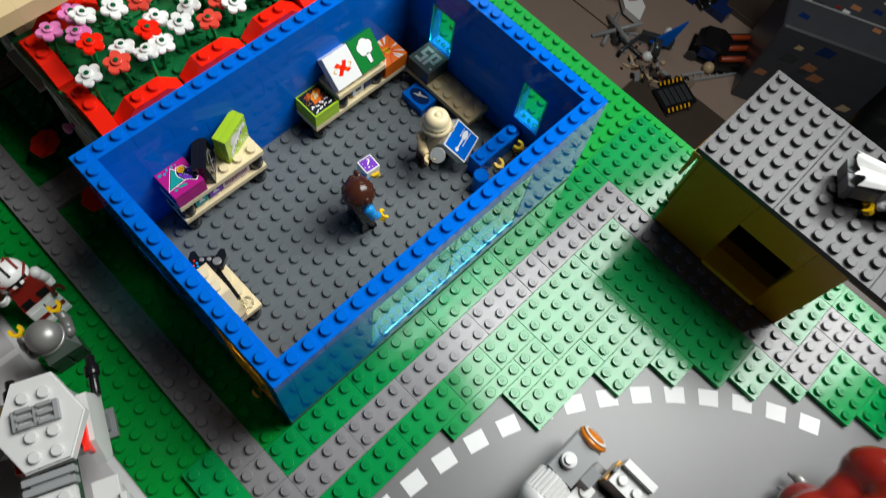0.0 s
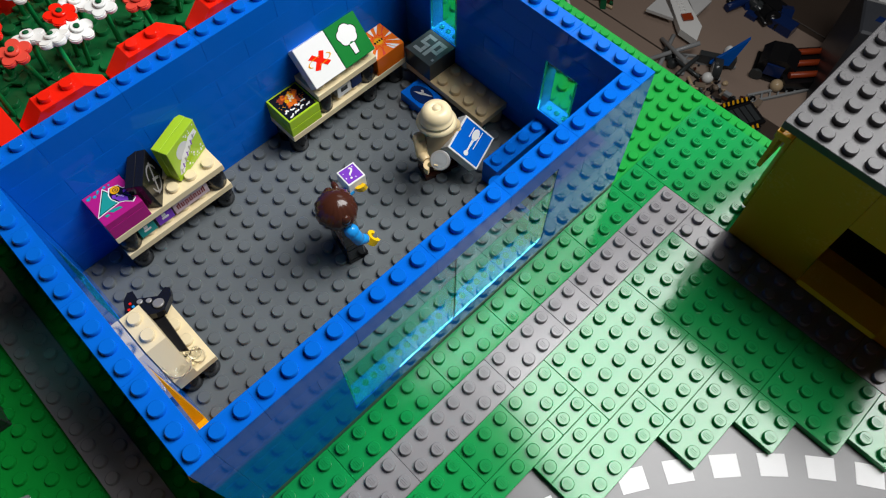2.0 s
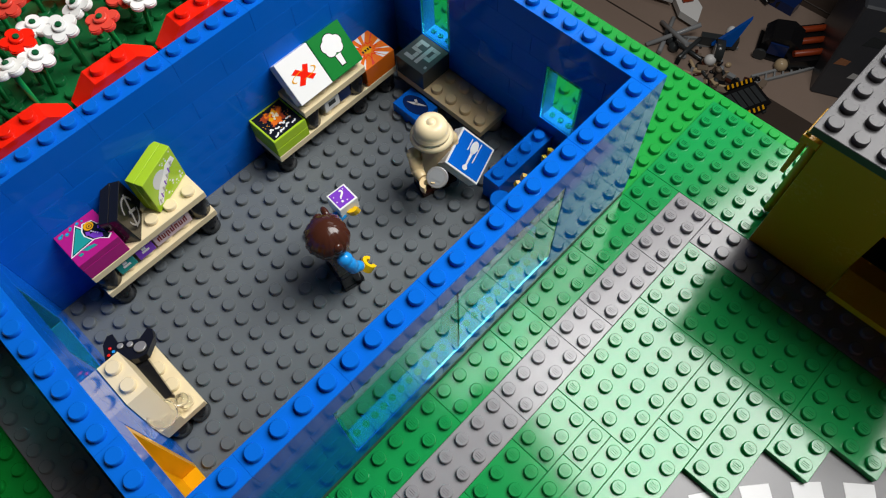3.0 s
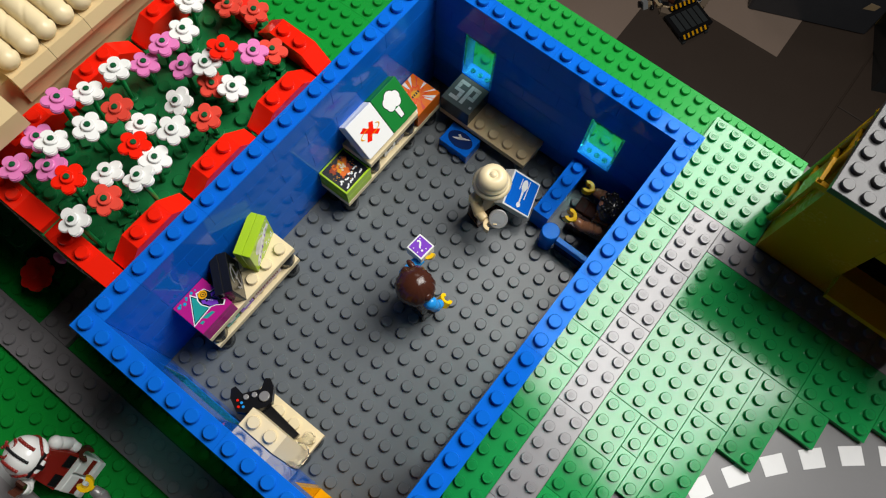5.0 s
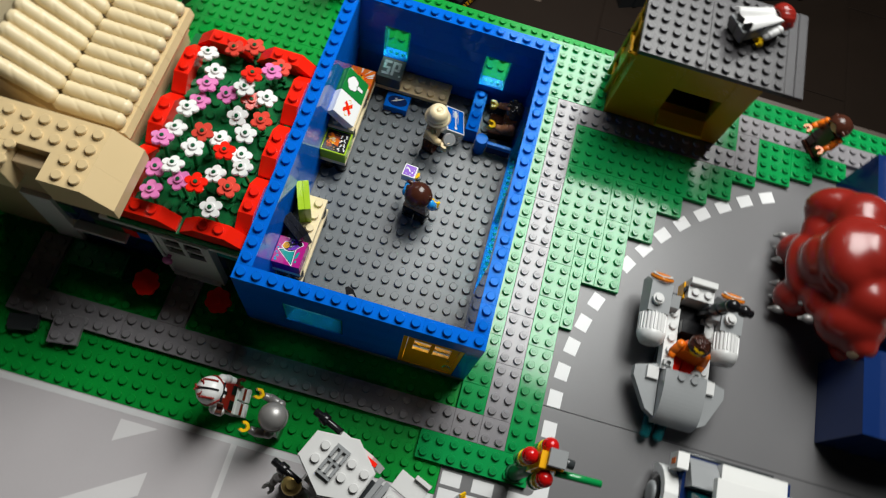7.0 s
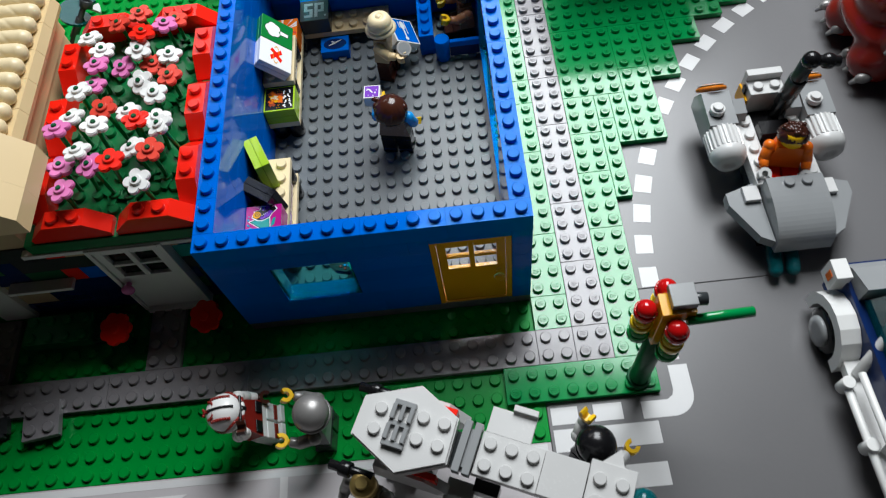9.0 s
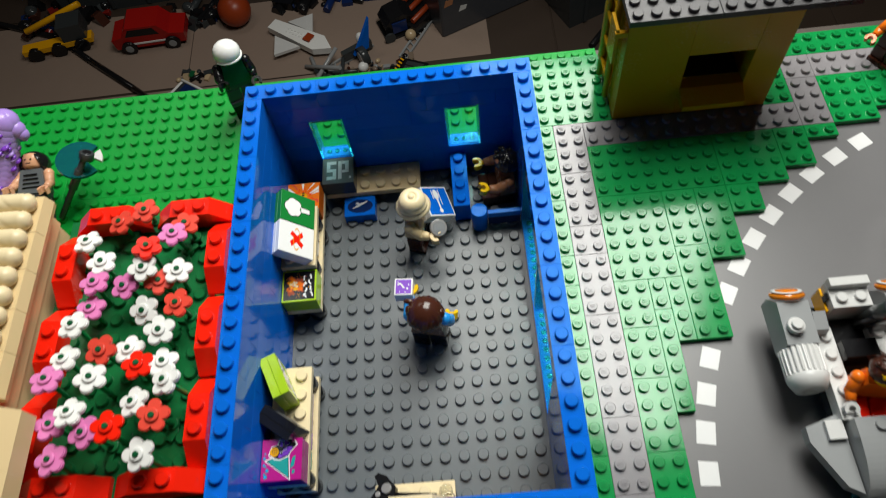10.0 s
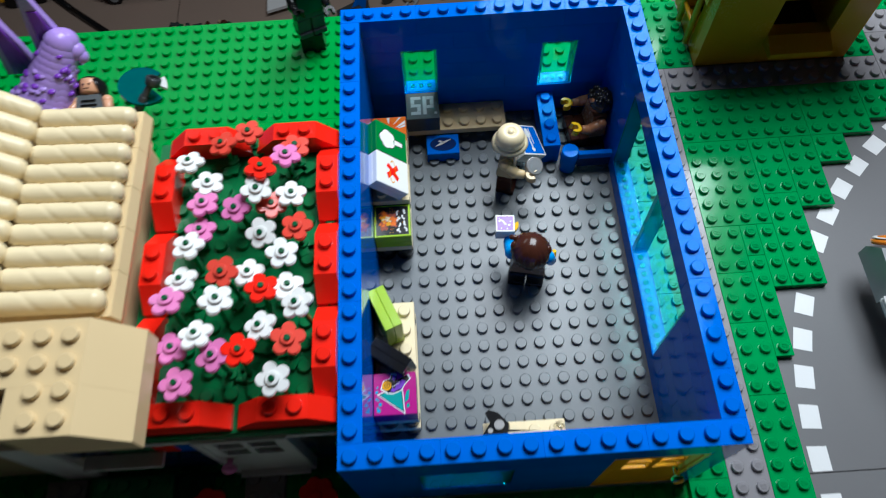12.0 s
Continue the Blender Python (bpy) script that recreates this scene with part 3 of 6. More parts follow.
# leaning black and lime boxes
t = thing("game_box", (2.2, 6.15, 3.62), 144, "black toy game box leaning on the shelf", "toy box")
m = Matrix.Rotation(radians(-7), 4, "X")
part("box", Build(BLACK).at(m).box(-1.0, 1.0, 0.0, 0.42, 0, 1.9).box(-1.0, 1.0, 0.425, 0.85, 0, 1.9), t)
b = Build(SILVER).at(m)
for k in range(20):
    if k % 10 > 7:
        continue
    a0, a1 = 2 * math.pi * k / 20, 2 * math.pi * (k + 1) / 20
    b.prism([(r * 0.85 * math.cos(a), 0.95 + r * 1.1 * math.sin(a)) for r, a in ((0.62, a0), (0.62, a1), (0.72, a1), (0.72, a0))], "y", -0.012, -0.002)
b.prism([(-0.5, 0.35), (-0.36, 0.3), (0.5, 1.55), (0.4, 1.62)], "y", -0.014, -0.002).prism([(-0.2, 1.0), (0.3, 0.55), (0.38, 0.64), (-0.1, 1.1)], "y", -0.016, -0.002)
part("print", b, t, "silver ring print")
t = thing("game_box", (2.05, 8.0, 3.62), 113, "lime green toy game box leaning on the shelf", "toy box")
m = Matrix.Rotation(radians(1), 4, "X") @ Matrix.Translation((0, 0, 0.02))
part("box", Build(LIME).at(m).box(-1.1, 1.1, 0.0, 0.42, 0, 2.2).box(-1.1, 1.1, 0.43, 0.85, 0, 2.2), t)
b = Build(WHITE, SILVER, PALE, PURPLE).at(m)
b.prism([(-0.2 + 0.46 * math.cos(2 * math.pi * k / 20), 1.42 + 0.46 * math.sin(2 * math.pi * k / 20)) for k in range(20)], "y", -0.007, -0.002, 2)
b.prism([(-0.92, 0.36), (-0.66, 0.26), (-0.30, 0.72), (0.16, 0.98), (0.46, 1.30), (0.98, 1.42), (0.90, 1.74), (0.40, 1.72), (0.02, 1.40), (-0.40, 1.16), (-0.78, 0.76)], "y", -0.012, -0.002, 0)
for k in range(7):      # crooked letter-like strokes along the band
    u, v = -0.76 + 0.235 * k, 0.46 + 0.165 * k
    b.prism([(u - 0.05, v - 0.13), (u + 0.03, v - 0.14), (u + 0.05, v + 0.15), (u - 0.03, v + 0.17)], "y", -0.016, -0.002, 3 if k % 2 else 1)
    b.prism([(u + 0.02, v - 0.02), (u + 0.15, v + 0.05), (u + 0.14, v + 0.10), (u + 0.02, v + 0.04)], "y", -0.017, -0.002, 1)
sparks = random.Random(8)
for k in range(16):
    u, v, r = sparks.uniform(-0.3, 0.95), sparks.uniform(0.14, 0.85), sparks.uniform(0.03, 0.08)
    if v < 0.75 + 0.4 * u:
        b.prism([(u - r, v), (u, v - r), (u + r, v), (u, v + r)], "y", -0.009, -0.002, 0)
for k in range(7):
    u, v, r = sparks.uniform(0.1, 0.95), sparks.uniform(1.82, 2.08), sparks.uniform(0.025, 0.06)
    b.prism([(u - r, v), (u, v - r), (u + r, v), (u, v + r)], "y", -0.009, -0.002, 0)
part("print", b, t, "white and silver lettering print")

# back shelf against the west wall
shelf = thing("display_shelf", label="long cream toy shelf with a short upper tier", category="shelf", group="shop shelves")
for y in (13.5, 18.5, 20.5):
    for x in (1.5, 2.5):
        leg(shelf, x, y, FLOOR, 1.6)
for y in (15.5, 18.5):
    for x in (1.5, 2.5):
        leg(shelf, x, y, 2.0, 3.2)
part("lower_shelf", block(2, 8, PLATE, CREAM), shelf, place=(1, 13, 1.6))
part("upper_shelf", block(2, 4, PLATE, CREAM), shelf, place=(1, 15, 3.2))
t = thing("toy_box", (2.35, 16.3, 2.22), label="small white printed toy box on the lower shelf", category="toy box", group="small boxes")
part("box", Build(WHITE).box(0, 0.45, 0, 0.95, 0, 0.85), t)
part("print", Build(CHAR).box(0.452, 0.462, 0.25, 0.7, 0.3, 0.6, 0, 0.002), t, "dark printed mark")
t = thing("toy_box", (2.35, 17.3, 2.22), label="small charcoal toy box on the lower shelf", category="toy box", group="small boxes")
part("box", Build(NAVY).box(0, 0.45, 0, 0.7, 0, 0.85), t)

t = thing("game_box", (1.0, 13.0, 2.0), label="lime toy game box with a fiery black print", category="toy box")
part("box", Build(LIME).box(0.02, 1.98, 0.02, 1.98, 0, 0.58).box(0.02, 1.98, 0.02, 1.98, 0.6, 1.2), t)
b = Build(BLACK, RED, AMBER, CREAM, WHITE)
b.flat([(0.12, 0.12), (1.88, 0.12), (1.88, 1.88), (0.12, 1.88)], 1.2, 0, 0.006)
fire = random.Random(4)
b.mats += [DULLORANGE, ORANGE]
for k, (mat, r, count) in enumerate(((5, 0.64, 16), (6, 0.50, 14), (2, 0.36, 10), (3, 0.24, 8), (4, 0.14, 4))):
    for j in range(count):
        a, q = fire.uniform(0, 6.28), r * fire.uniform(0.1, 0.95)
        n = 11
        x, y, w = 0.74 + q * math.cos(a), 1.08 + q * math.sin(a), r * fire.uniform(0.14, 0.34)
        b.flat([(min(1.86, max(0.14, x + w * fire.uniform(0.45, 1.3) * math.cos(6.283 * i / n))), min(1.86, max(0.14, y + w * fire.uniform(0.45, 1.3) * math.sin(6.283 * i / n)))) for i in range(n)], 1.2, mat, 0.007 + 0.0022 * k + 0.00012 * j)
for j in range(26):
    a, q = fire.uniform(0, 6.28), fire.uniform(0.5, 0.8)
    x, y = 0.82 + q * math.cos(a), 1.0 + q * math.sin(a)
    b.flat([(x - 0.02, y - 0.03), (x + 0.03, y - 0.01), (x + 0.01, y + 0.04)], 1.2, 2 if j % 3 else 6, 0.0205)
for k in range(4):      # two rows of crooked pale strokes
    for row, x in enumerate((1.36, 1.66)):
        y = 0.36 + 0.36 * k + 0.08 * row
        knots = [(x + fire.uniform(-0.12, 0.12), y + (m - 1.5) * 0.09 + fire.uniform(-0.03, 0.03)) for m in range(4)]
        for m, ((x0, y0), (x1, y1)) in enumerate(zip(knots, knots[1:])):
            d = math.hypot(x1 - x0, y1 - y0) + 1e-6
            ox, oy = -(y1 - y0) / d * 0.04, (x1 - x0) / d * 0.04
            b.flat([(x0 - ox, y0 - oy), (x1 - ox, y1 - oy), (x1 + ox, y1 + oy), (x0 + ox, y0 + oy)], 1.2, 4, 0.022 + 0.0003 * m)
part("print", b, t, "explosion print with pale lettering")

t = thing("game_box", (1.0, 19.0, 2.0), label="orange toy game box with a starburst print", category="toy box")
part("box", Build(ORANGE).box(0.02, 1.98, 0.02, 1.98, 0, 1.2), t)
b = Build(WHITE, ORANGE, AMBER, BLACK)
burst = random.Random(9)
b.mats += [CORAL, RED]
a = 0.0
for k in range(13):
    a += burst.uniform(0.36, 0.6)
    w, r0 = burst.uniform(0.06, 0.19), burst.uniform(0.30, 0.55)
    tips = [(1 + 1.3 * math.cos(a - w), 1 + 1.3 * math.sin(a - w)), (1 + 1.3 * math.cos(a + w), 1 + 1.3 * math.sin(a + w))]
    tips = [(min(1.94, max(0.06, x)), min(1.94, max(0.06, y))) for x, y in tips]
    b.flat(tips + [(1 + r0 * math.cos(a), 1 + r0 * math.sin(a))], 1.2, 4 if k % 4 == 3 else 0, 0.008 + 0.0002 * k)
spikes = [burst.uniform(0.5, 0.68) if k % 2 else burst.uniform(0.3, 0.4) for k in range(22)]
b.flat([(1 + r * 1.1 * math.cos(k * 0.2856), 1 + r * 1.1 * math.sin(k * 0.2856)) for k, r in enumerate(spikes)], 1.2, 5, 0.013)
b.flat([(1 + r * 0.95 * math.cos(k * 0.2856), 1 + r * 0.95 * math.sin(k * 0.2856)) for k, r in enumerate(spikes)], 1.2, 1, 0.015)
b.flat(ring_pts(1.0, 1.0, 0.25, 12), 1.2, 2, 0.017)
for k in range(4):
    b.flat([(0.93, 0.72 + 0.16 * k), (1.07, 0.70 + 0.16 * k), (1.07, 0.80 + 0.16 * k), (0.93, 0.82 + 0.16 * k)], 1.2, 3, 0.020)
part("print", b, t, "white starburst print")


def leaning_box(y, mat, seam, label):
    """A flat square box that leans back at 45 degrees on the upper shelf; its face in local x (along the wall), y (up the face)."""
    t = thing("game_box", (3.0, y, 4.12), 90, label, "toy box")
    t.matrix_basis = Matrix.Translation((3.0 * U, y * U, 4.15 * U)) @ Matrix.Rotation(radians(90), 4, "Z") @ Matrix.Rotation(radians(46), 4, "X")
    part("box", Build(mat).box(0.02, 1.98, 0.0, 2.2, -0.36, 0.0).box(0.02, 1.98, 0.0, 2.2, -0.78, -0.375), t)
    return t


t = leaning_box(15.0, WHITE, WHITE, "white toy game box with a red cross emblem")
b = Build(RED, AMBER)
b.flat([(1.0 + (x - 1.0) * 0.82, 1.1 + (y - 1.12) * 0.66) for x, y in ((0.38, 0.62), (0.72, 0.46), (1.02, 0.86), (1.3, 0.5), (1.66, 0.66), (1.28, 1.08), (1.56, 1.58), (1.26, 1.74), (1.02, 1.36), (0.74, 1.74), (0.34, 1.58), (0.76, 1.14))], 0.0, 0, 0.012)
for k in range(18):
    a0, a1 = 2 * math.pi * k / 18, 2 * math.pi * (k + 1) / 18
    if k % 9 not in (2, 3):
        b.flat([(1 + r * math.cos(a), 1.1 + 0.3 * r * math.sin(a)) for r, a in ((0.72, a0), (0.72, a1), (0.64, a1), (0.64, a0))], 0.0, 1, 0.016)
part("print", b, t, "red cross emblem in a yellow ring")
t = leaning_box(17.0, plastic("box_green_plastic", (0.008, 0.20, 0.035), 0.18), WHITE, "green toy game box with a white tree print")
b = Build(WHITE, BLACK)
cloud(b, 1.0, 1.35, 0.76, -0.008, 1)
b.flat([(0.84, 0.31), (1.16, 0.31), (1.2, 0.9), (0.80, 0.9)], 0.0, 1, 0.004)
cloud(b, 1.0, 1.35, 0.71, 0.0, 0)
b.flat([(0.88, 0.35), (1.12, 0.35), (1.16, 0.9), (0.84, 0.9)], 0.0, 0, 0.010)
part("print", b, t, "white tree print")

# tan counter under the back windows
t = thing("wall_shelf", label="dark tan studded plate counter under the back window", category="shelf")
part("counter_plate", block(6, 2, PLATE, TAN), t, place=(3, 21, 1.2))
for x in (3.5, 8.5):
    leg(t, x, 22.5, FLOOR, 1.2, DARKTAN)
t = thing("game_box", (3.0, 21.0, 1.6), label="charcoal toy game box with pale block lettering", category="toy box")
part("box", Build(SLATE).box(0.02, 1.98, 0.02, 1.98, 0, 1.2), t)
b = Build(MID)
for x0, x1, y0, y1 in ((0.30, 0.90, 1.46, 1.68), (0.30, 0.52, 1.13, 1.44), (0.30, 0.90, 0.91, 1.11), (0.68, 0.90, 0.58, 0.89), (0.30, 0.90, 0.34, 0.56), (1.02, 1.24, 0.34, 1.68), (1.26, 1.68, 1.46, 1.68), (1.46, 1.68, 1.02, 1.44), (1.26, 1.68, 0.80, 1.0), (1.70, 1.84, 0.34, 0.50)):
    b.flat([(x0, y0), (x1, y0), (x1, y1), (x0, y1)], 1.2, 0, 0.012)
part("print", b, t, "pale grey block lettering")
t = thing("game_box", (4.1, 19.55, FLOOR), label="blue toy box with a dark round print on the floor", category="toy box")
part("box", Build(BLUE).box(0.0, 1.95, 0.0, 1.4, 0, 0.8), t)
b = Build(NAVY, PALE)
b.flat([(1 + 0.8 * math.cos(a * 0.3142), 0.7 + 0.5 * math.sin(a * 0.3142)) for a in range(20)], 0.8, 0, 0.010)
b.flat([(0.5, 0.55), (0.9, 0.65), (1.4, 0.95), (1.5, 1.05), (0.9, 0.85)], 0.8, 1, 0.014).flat([(0.7, 0.9), (1.0, 0.75), (1.05, 0.85), (0.8, 1.0)], 0.8, 1, 0.014)
part("print", b, t, "round dark print")

# blue cubicle
t = thing("blue_partition", label="low blue brick partition with studs along the top", category="partition")
part("brick", block(1, 4, BRICK, BLUE), t, place=(11, 19, 0.9))
part("base_plate", Build(BLUE).box(11.006, 11.994, 19.006, 22.994, FLOOR, 0.9), t)
t = thing("blue_post", (12.5, 18.55, FLOOR), label="round blue post with a flat top", category="post")
part("post", Build(BLUE).cyl(0, 0, 0, 1.75, 0.5, 0, 24, 0.04), t)
t = thing("blue_gate", (13.02, 18.35, FLOOR), label="low blue swing gate beside the round post", category="gate")
part("rail", Build(BLUE).box(0.0, 1.96, 0.0, 0.3, 1.05, 1.5), t)
part("panel", Build(NAVY).box(0.0, 1.96, 0.05, 0.25, 0.2, 1.04), t)

# the till counter behind the front window
t = thing("till_counter", label="cream checkout counter with a raised till block", category="counter")
part("counter_plate", block(4, 2, PLATE, CREAM), t, place=(6, 1.02, 1.6))
for x in (6.5, 9.5):
    for y in (1.55, 2.5):
        leg(t, x, y, FLOOR, 1.6)
b = Build(CREAM).prism([(7.0, 2.0), (10.0, 2.0), (10.0, 2.5), (9.05, 4.4), (7.0, 4.4)], "y", 1.03, 2.0)
b.studs(7, 1.02, 2, 1, 4.4)
part("till_block", b, t, "cream sloped till block")
t = thing("clear_dish", (9.55, 1.6, 2.98), label="clear round dish hanging off the till slope", category="dish")
part("dish", Build(GLASS).at(Matrix.Rotation(radians(-40), 4, "Y").inverted()).turn([(0.1, 0.0), (0.35, 0.04), (0.55, 0.2), (0.6, 0.34), (0.55, 0.34), (0.3, 0.14), (0.05, 0.1)], 0, 0), t)
t = thing("clear_tap", (9.6, 2.45, 2.21), -20, "small clear plastic tap on the counter", "tap")
part("base", Build(GLASS).cyl(0, 0, 0, 0.4, 0.3), t)
part("spout", Build(GLASS).rod((0, 0, 0.45), (-0.2, -0.75, 0.6), 0.14), t)
part("handle", Build(GLASS).ball(0.0, 0.0, 0.55, 0.28, 0.28, 0.2), t)

# the black game controller propped on the counter
t = thing("game_controller", (6.45, 2.45, 2.62), label="black toy game controller with grey buttons", category="controller")
t.matrix_basis = Matrix.Translation((6.4 * U, 2.2 * U, 2.72 * U)) @ Matrix.Rotation(radians(54), 4, "Z") @ Matrix.Rotation(radians(-12), 4, "X")
pad = [(-0.95, 0.75), (-1.05, 0.3), (-0.85, -0.45), (-0.5, -0.62), (0.5, -0.62), (0.85, -0.45), (1.05, 0.3), (0.95, 0.75), (0.72, 0.82), (0.45, 0.35), (-0.45, 0.35), (-0.72, 0.82)]
part("body", Build(BLACK).prism(pad, "z", 0, 0.35), t)
part("thumb_stick", Build(SILVER).cyl(0.55, -0.1, 0.35, 0.46, 0.26), t, "grey ribbed thumb stick")
part("thumb_stick", Build(SILVER).cyl(0.1, 0.12, 0.35, 0.43, 0.14), t, "grey thumb stick")
part("thumb_stick", Build(SILVER).cyl(-0.3, 0.12, 0.35, 0.43, 0.14), t, "grey thumb stick")
for x, y, mat, lab in ((-0.55, -0.1, AZURE, "blue button"), (-0.72, 0.08, RED, "red button"), (-0.72, -0.25, RED, "red button"), (-0.5, -0.32, AZURE, "blue button")):
    part("button", Build(mat).cyl(x, y, 0.35, 0.4, 0.07, 0, 10, 0.01), t, lab)
t2 = thing("black_bar", (0, 0, 0), label="black square bar lying across the counter", category="bar")
t2.matrix_basis = Matrix.Translation((6.5 * U, 2.3 * U, 2.25 * U)) @ Matrix.Rotation(radians(-5), 4, "Z")
part("bar", Build(BLACK).box(0, 2.6, -0.26, 0.26, 0, 0.46), t2)


# ---- toy figures: each one plain mesh ----
def figure(place, yaw, legs, torso, arms, palms, head, hair, style, lift=(20, 20), label="", sit=False, tilt=(0, 0), axes=None, group="toy figures", cape=None):
    """A jointed toy figure that faces local +y. lift: degrees by which each arm is raised forward."""
    b = Build(legs, torso, arms, palms, head, hair, BLACK)
    hip = 1.75
    if sit:
        for s in (-1, 1):
            b.box(s * 0.5 - 0.46, s * 0.5 + 0.46, -0.4, 1.35, 0.05, 0.95, 0, 0.06).box(s * 0.5 - 0.46, s * 0.5 + 0.46, 1.0, 1.6, 0.05, 1.0, 0, 0.05)
        hip = 1.0
    else:
        for s in (-1, 1):
            b.box(s * 0.5 - 0.46, s * 0.5 + 0.46, -0.45, 0.45, 0.35, 1.35, 0, 0.05).box(s * 0.5 - 0.46, s * 0.5 + 0.46, -0.45, 0.62, 0, 0.36, 0, 0.04)
        b.box(-0.95, 0.95, -0.42, 0.42, 1.3, 1.75, 0, 0.05)
    z = hip
    low, top = 0.96, 0.68
    verts = [(-low, -0.48, z), (low, -0.48, z), (low, 0.48, z), (-low, 0.48, z), (-top, -0.4, z + 1.62), (top, -0.4, z + 1.62), (top, 0.4, z + 1.62), (-top, 0.4, z + 1.62)]
    b.add(verts, [(3, 2, 1, 0), (4, 5, 6, 7), (0, 1, 5, 4), (1, 2, 6, 5), (2, 3, 7, 6), (3, 0, 4, 7)], 1)
    for s, a in zip((-1, 1), lift):
        a = radians(a)
        sh = Vector((s * 0.98, 0, z + 1.28))
        el = sh + Vector((s * 0.16, 0.75 * math.sin(a), -0.75 * math.cos(a)))
        a2 = a + 0.55
        wr = el + Vector((-s * 0.02, 0.5 * math.sin(a2), -0.5 * math.cos(a2)))
        b.ball(*sh, 0.34, 0.36, 0.36, 2, 12, 8).rod(sh, el, 0.31, 2).ball(*el, 0.31, 0.31, 0.31, 2, 12, 8).rod(el, wr, 0.29, 2, r1=0.24)
        tip = wr + (wr - el).normalized() * 0.42
        b.rod(wr, wr + (wr - el).normalized() * 0.2, 0.15, 3)
        d = (wr - el).normalized()
        side = Vector((1, 0, 0))
        side = (side - d * side.dot(d)).normalized()
        up = d.cross(side)
        keep = b.m
        b.at(Matrix((d, side, up)).transposed().to_4x4())
        b.m = keep @ Matrix.Translation(tip) @ b.m
        for a0 in range(50, 310, 26):
            grip = [(r * math.cos(radians(q)), r * math.sin(radians(q))) for r, q in ((0.17, a0), (0.36, a0), (0.36, a0 + 26), (0.17, a0 + 26))]
            b.prism(grip, "z", -0.2, 0.2, 3)
        b.m = keep
    z += 1.62
    b.cyl(0, 0, z, z + 0.12, 0.32, 4)
    b.turn([(0.3, z + 0.08), (0.54, z + 0.13), (0.62, z + 0.24), (0.63, z + 0.85), (0.56, z + 1.02), (0.35, z + 1.1), (0.02, z + 1.1)], 0, 0, 4)
    if style == "stud":
        b.cyl(0, 0, z + 1.08, z + 1.3, 0.3, 4)
    if style == "bob":
        b.hair(0, -0.10, z + 0.44, 0.97, 58, 138, 5)
        b.ball(-0.9, 0.3, z + 0.78, 0.3, 0.16, 0.14, 5, 12, 8)
        for s in (-1, 1):
            b.ball(s * 0.86, -0.1, z + 0.62, 0.2, 0.26, 0.3, 5, 12, 8)
    if style == "long":
        b.hair(0, -0.16, z + 0.46, 0.92, 34, 150, 5)
        for s in (-1, 1):
            b.ball(s * 0.18, 0.6, z + 0.62, 0.07, 0.05, 0.07, 6, 8, 6)
        b.box(-0.16, 0.16, 0.58, 0.63, z + 0.34, z + 0.39, 6, 0.01)
        for k in range(4):
            b.box(-0.6 + 0.05 * k, 0.6 - 0.05 * k, 0.43, 0.5, hip + 0.35 + 0.28 * k, hip + 0.45 + 0.28 * k, 6, 0.01)
    if style == "short":
        b.hair(0, -0.04, z + 0.58, 0.76, 78, 108, 5)
        rng = random.Random(len(label))
        for k in range(22):
            t, u = rng.uniform(0, 6.28), rng.uniform(0.1, 0.62)
            b.ball(u * math.cos(t), u * math.sin(t) - 0.05, z + 1.1 + 0.2 * (0.6 - u), 0.15, 0.15, 0.13, 5, 8, 6)
    if style == "helmet":
        b.ball(0, 0, z + 0.72, 0.9, 0.9, 0.78, 5, 24, 16).turn([(0.86, z + 0.3), (0.95, z + 0.36), (0.95, z + 0.46), (0.86, z + 0.5)], 0, 0, 5, 24)
    if style == "trooper":
        b.ball(0, 0, z + 0.72, 0.92, 0.92, 0.80, 5, 24, 16).turn([(0.86, z + 0.26), (0.97, z + 0.32), (0.97, z + 0.42), (0.86, z + 0.5)], 0, 0, 5, 24)
        for x, r, k0, m in ((0.0, 0.07, 25, 6), (-0.55, 0.09, 30, 1), (0.55, 0.09, 30, 1)):
            k = math.sqrt(1 - (x / 0.92) ** 2)
            pts = [(x, 0.93 * k * math.cos(radians(q)), z + 0.72 + 0.80 * k * math.sin(radians(q))) for q in range(k0, 120, 10)]
            for p, q in zip(pts, pts[1:]):
                b.rod(p, q, r, m, 8)
        b.box(-0.62, 0.62, 0.62, 0.93, z + 0.52, z + 0.66, 6, 0.03).box(-0.12, 0.12, 0.7, 0.97, z + 0.2, z + 0.55, 6, 0.03)
        for s in (-1, 1):
            b.rod((s * 0.3, 0.86, z + 0.4), (s * 0.6, 0.7, z + 0.3), 0.12, 1, 8)
            swirl = [(s * 0.94 * math.cos(radians(q)), 0.94 * math.sin(radians(q)), z + 0.62 + 0.16 * math.sin(radians(3 * q))) for q in range(-70, 61, 13)]
            for p, q in zip(swirl, swirl[1:]):
                b.rod(p, q, 0.075, 1, 8)
            curl = [(s * (0.2 + 0.25 * math.cos(radians(q))), -0.35 + 0.3 * math.sin(radians(q)), z + 1.44) for q in range(0, 271, 30)]
            for p, q in zip(curl, curl[1:]):
                b.rod(p, q, 0.07, 1, 8)
            b.box(s * 0.5 - 0.3, s * 0.5 + 0.3, 0.5, 0.56, hip + 0.1, hip + 0.6, 6, 0.02).box(s * 0.5 - 0.40, s * 0.5 + 0.40, 0.451, 0.50, 0.5, 0.8, 1, 0.02)
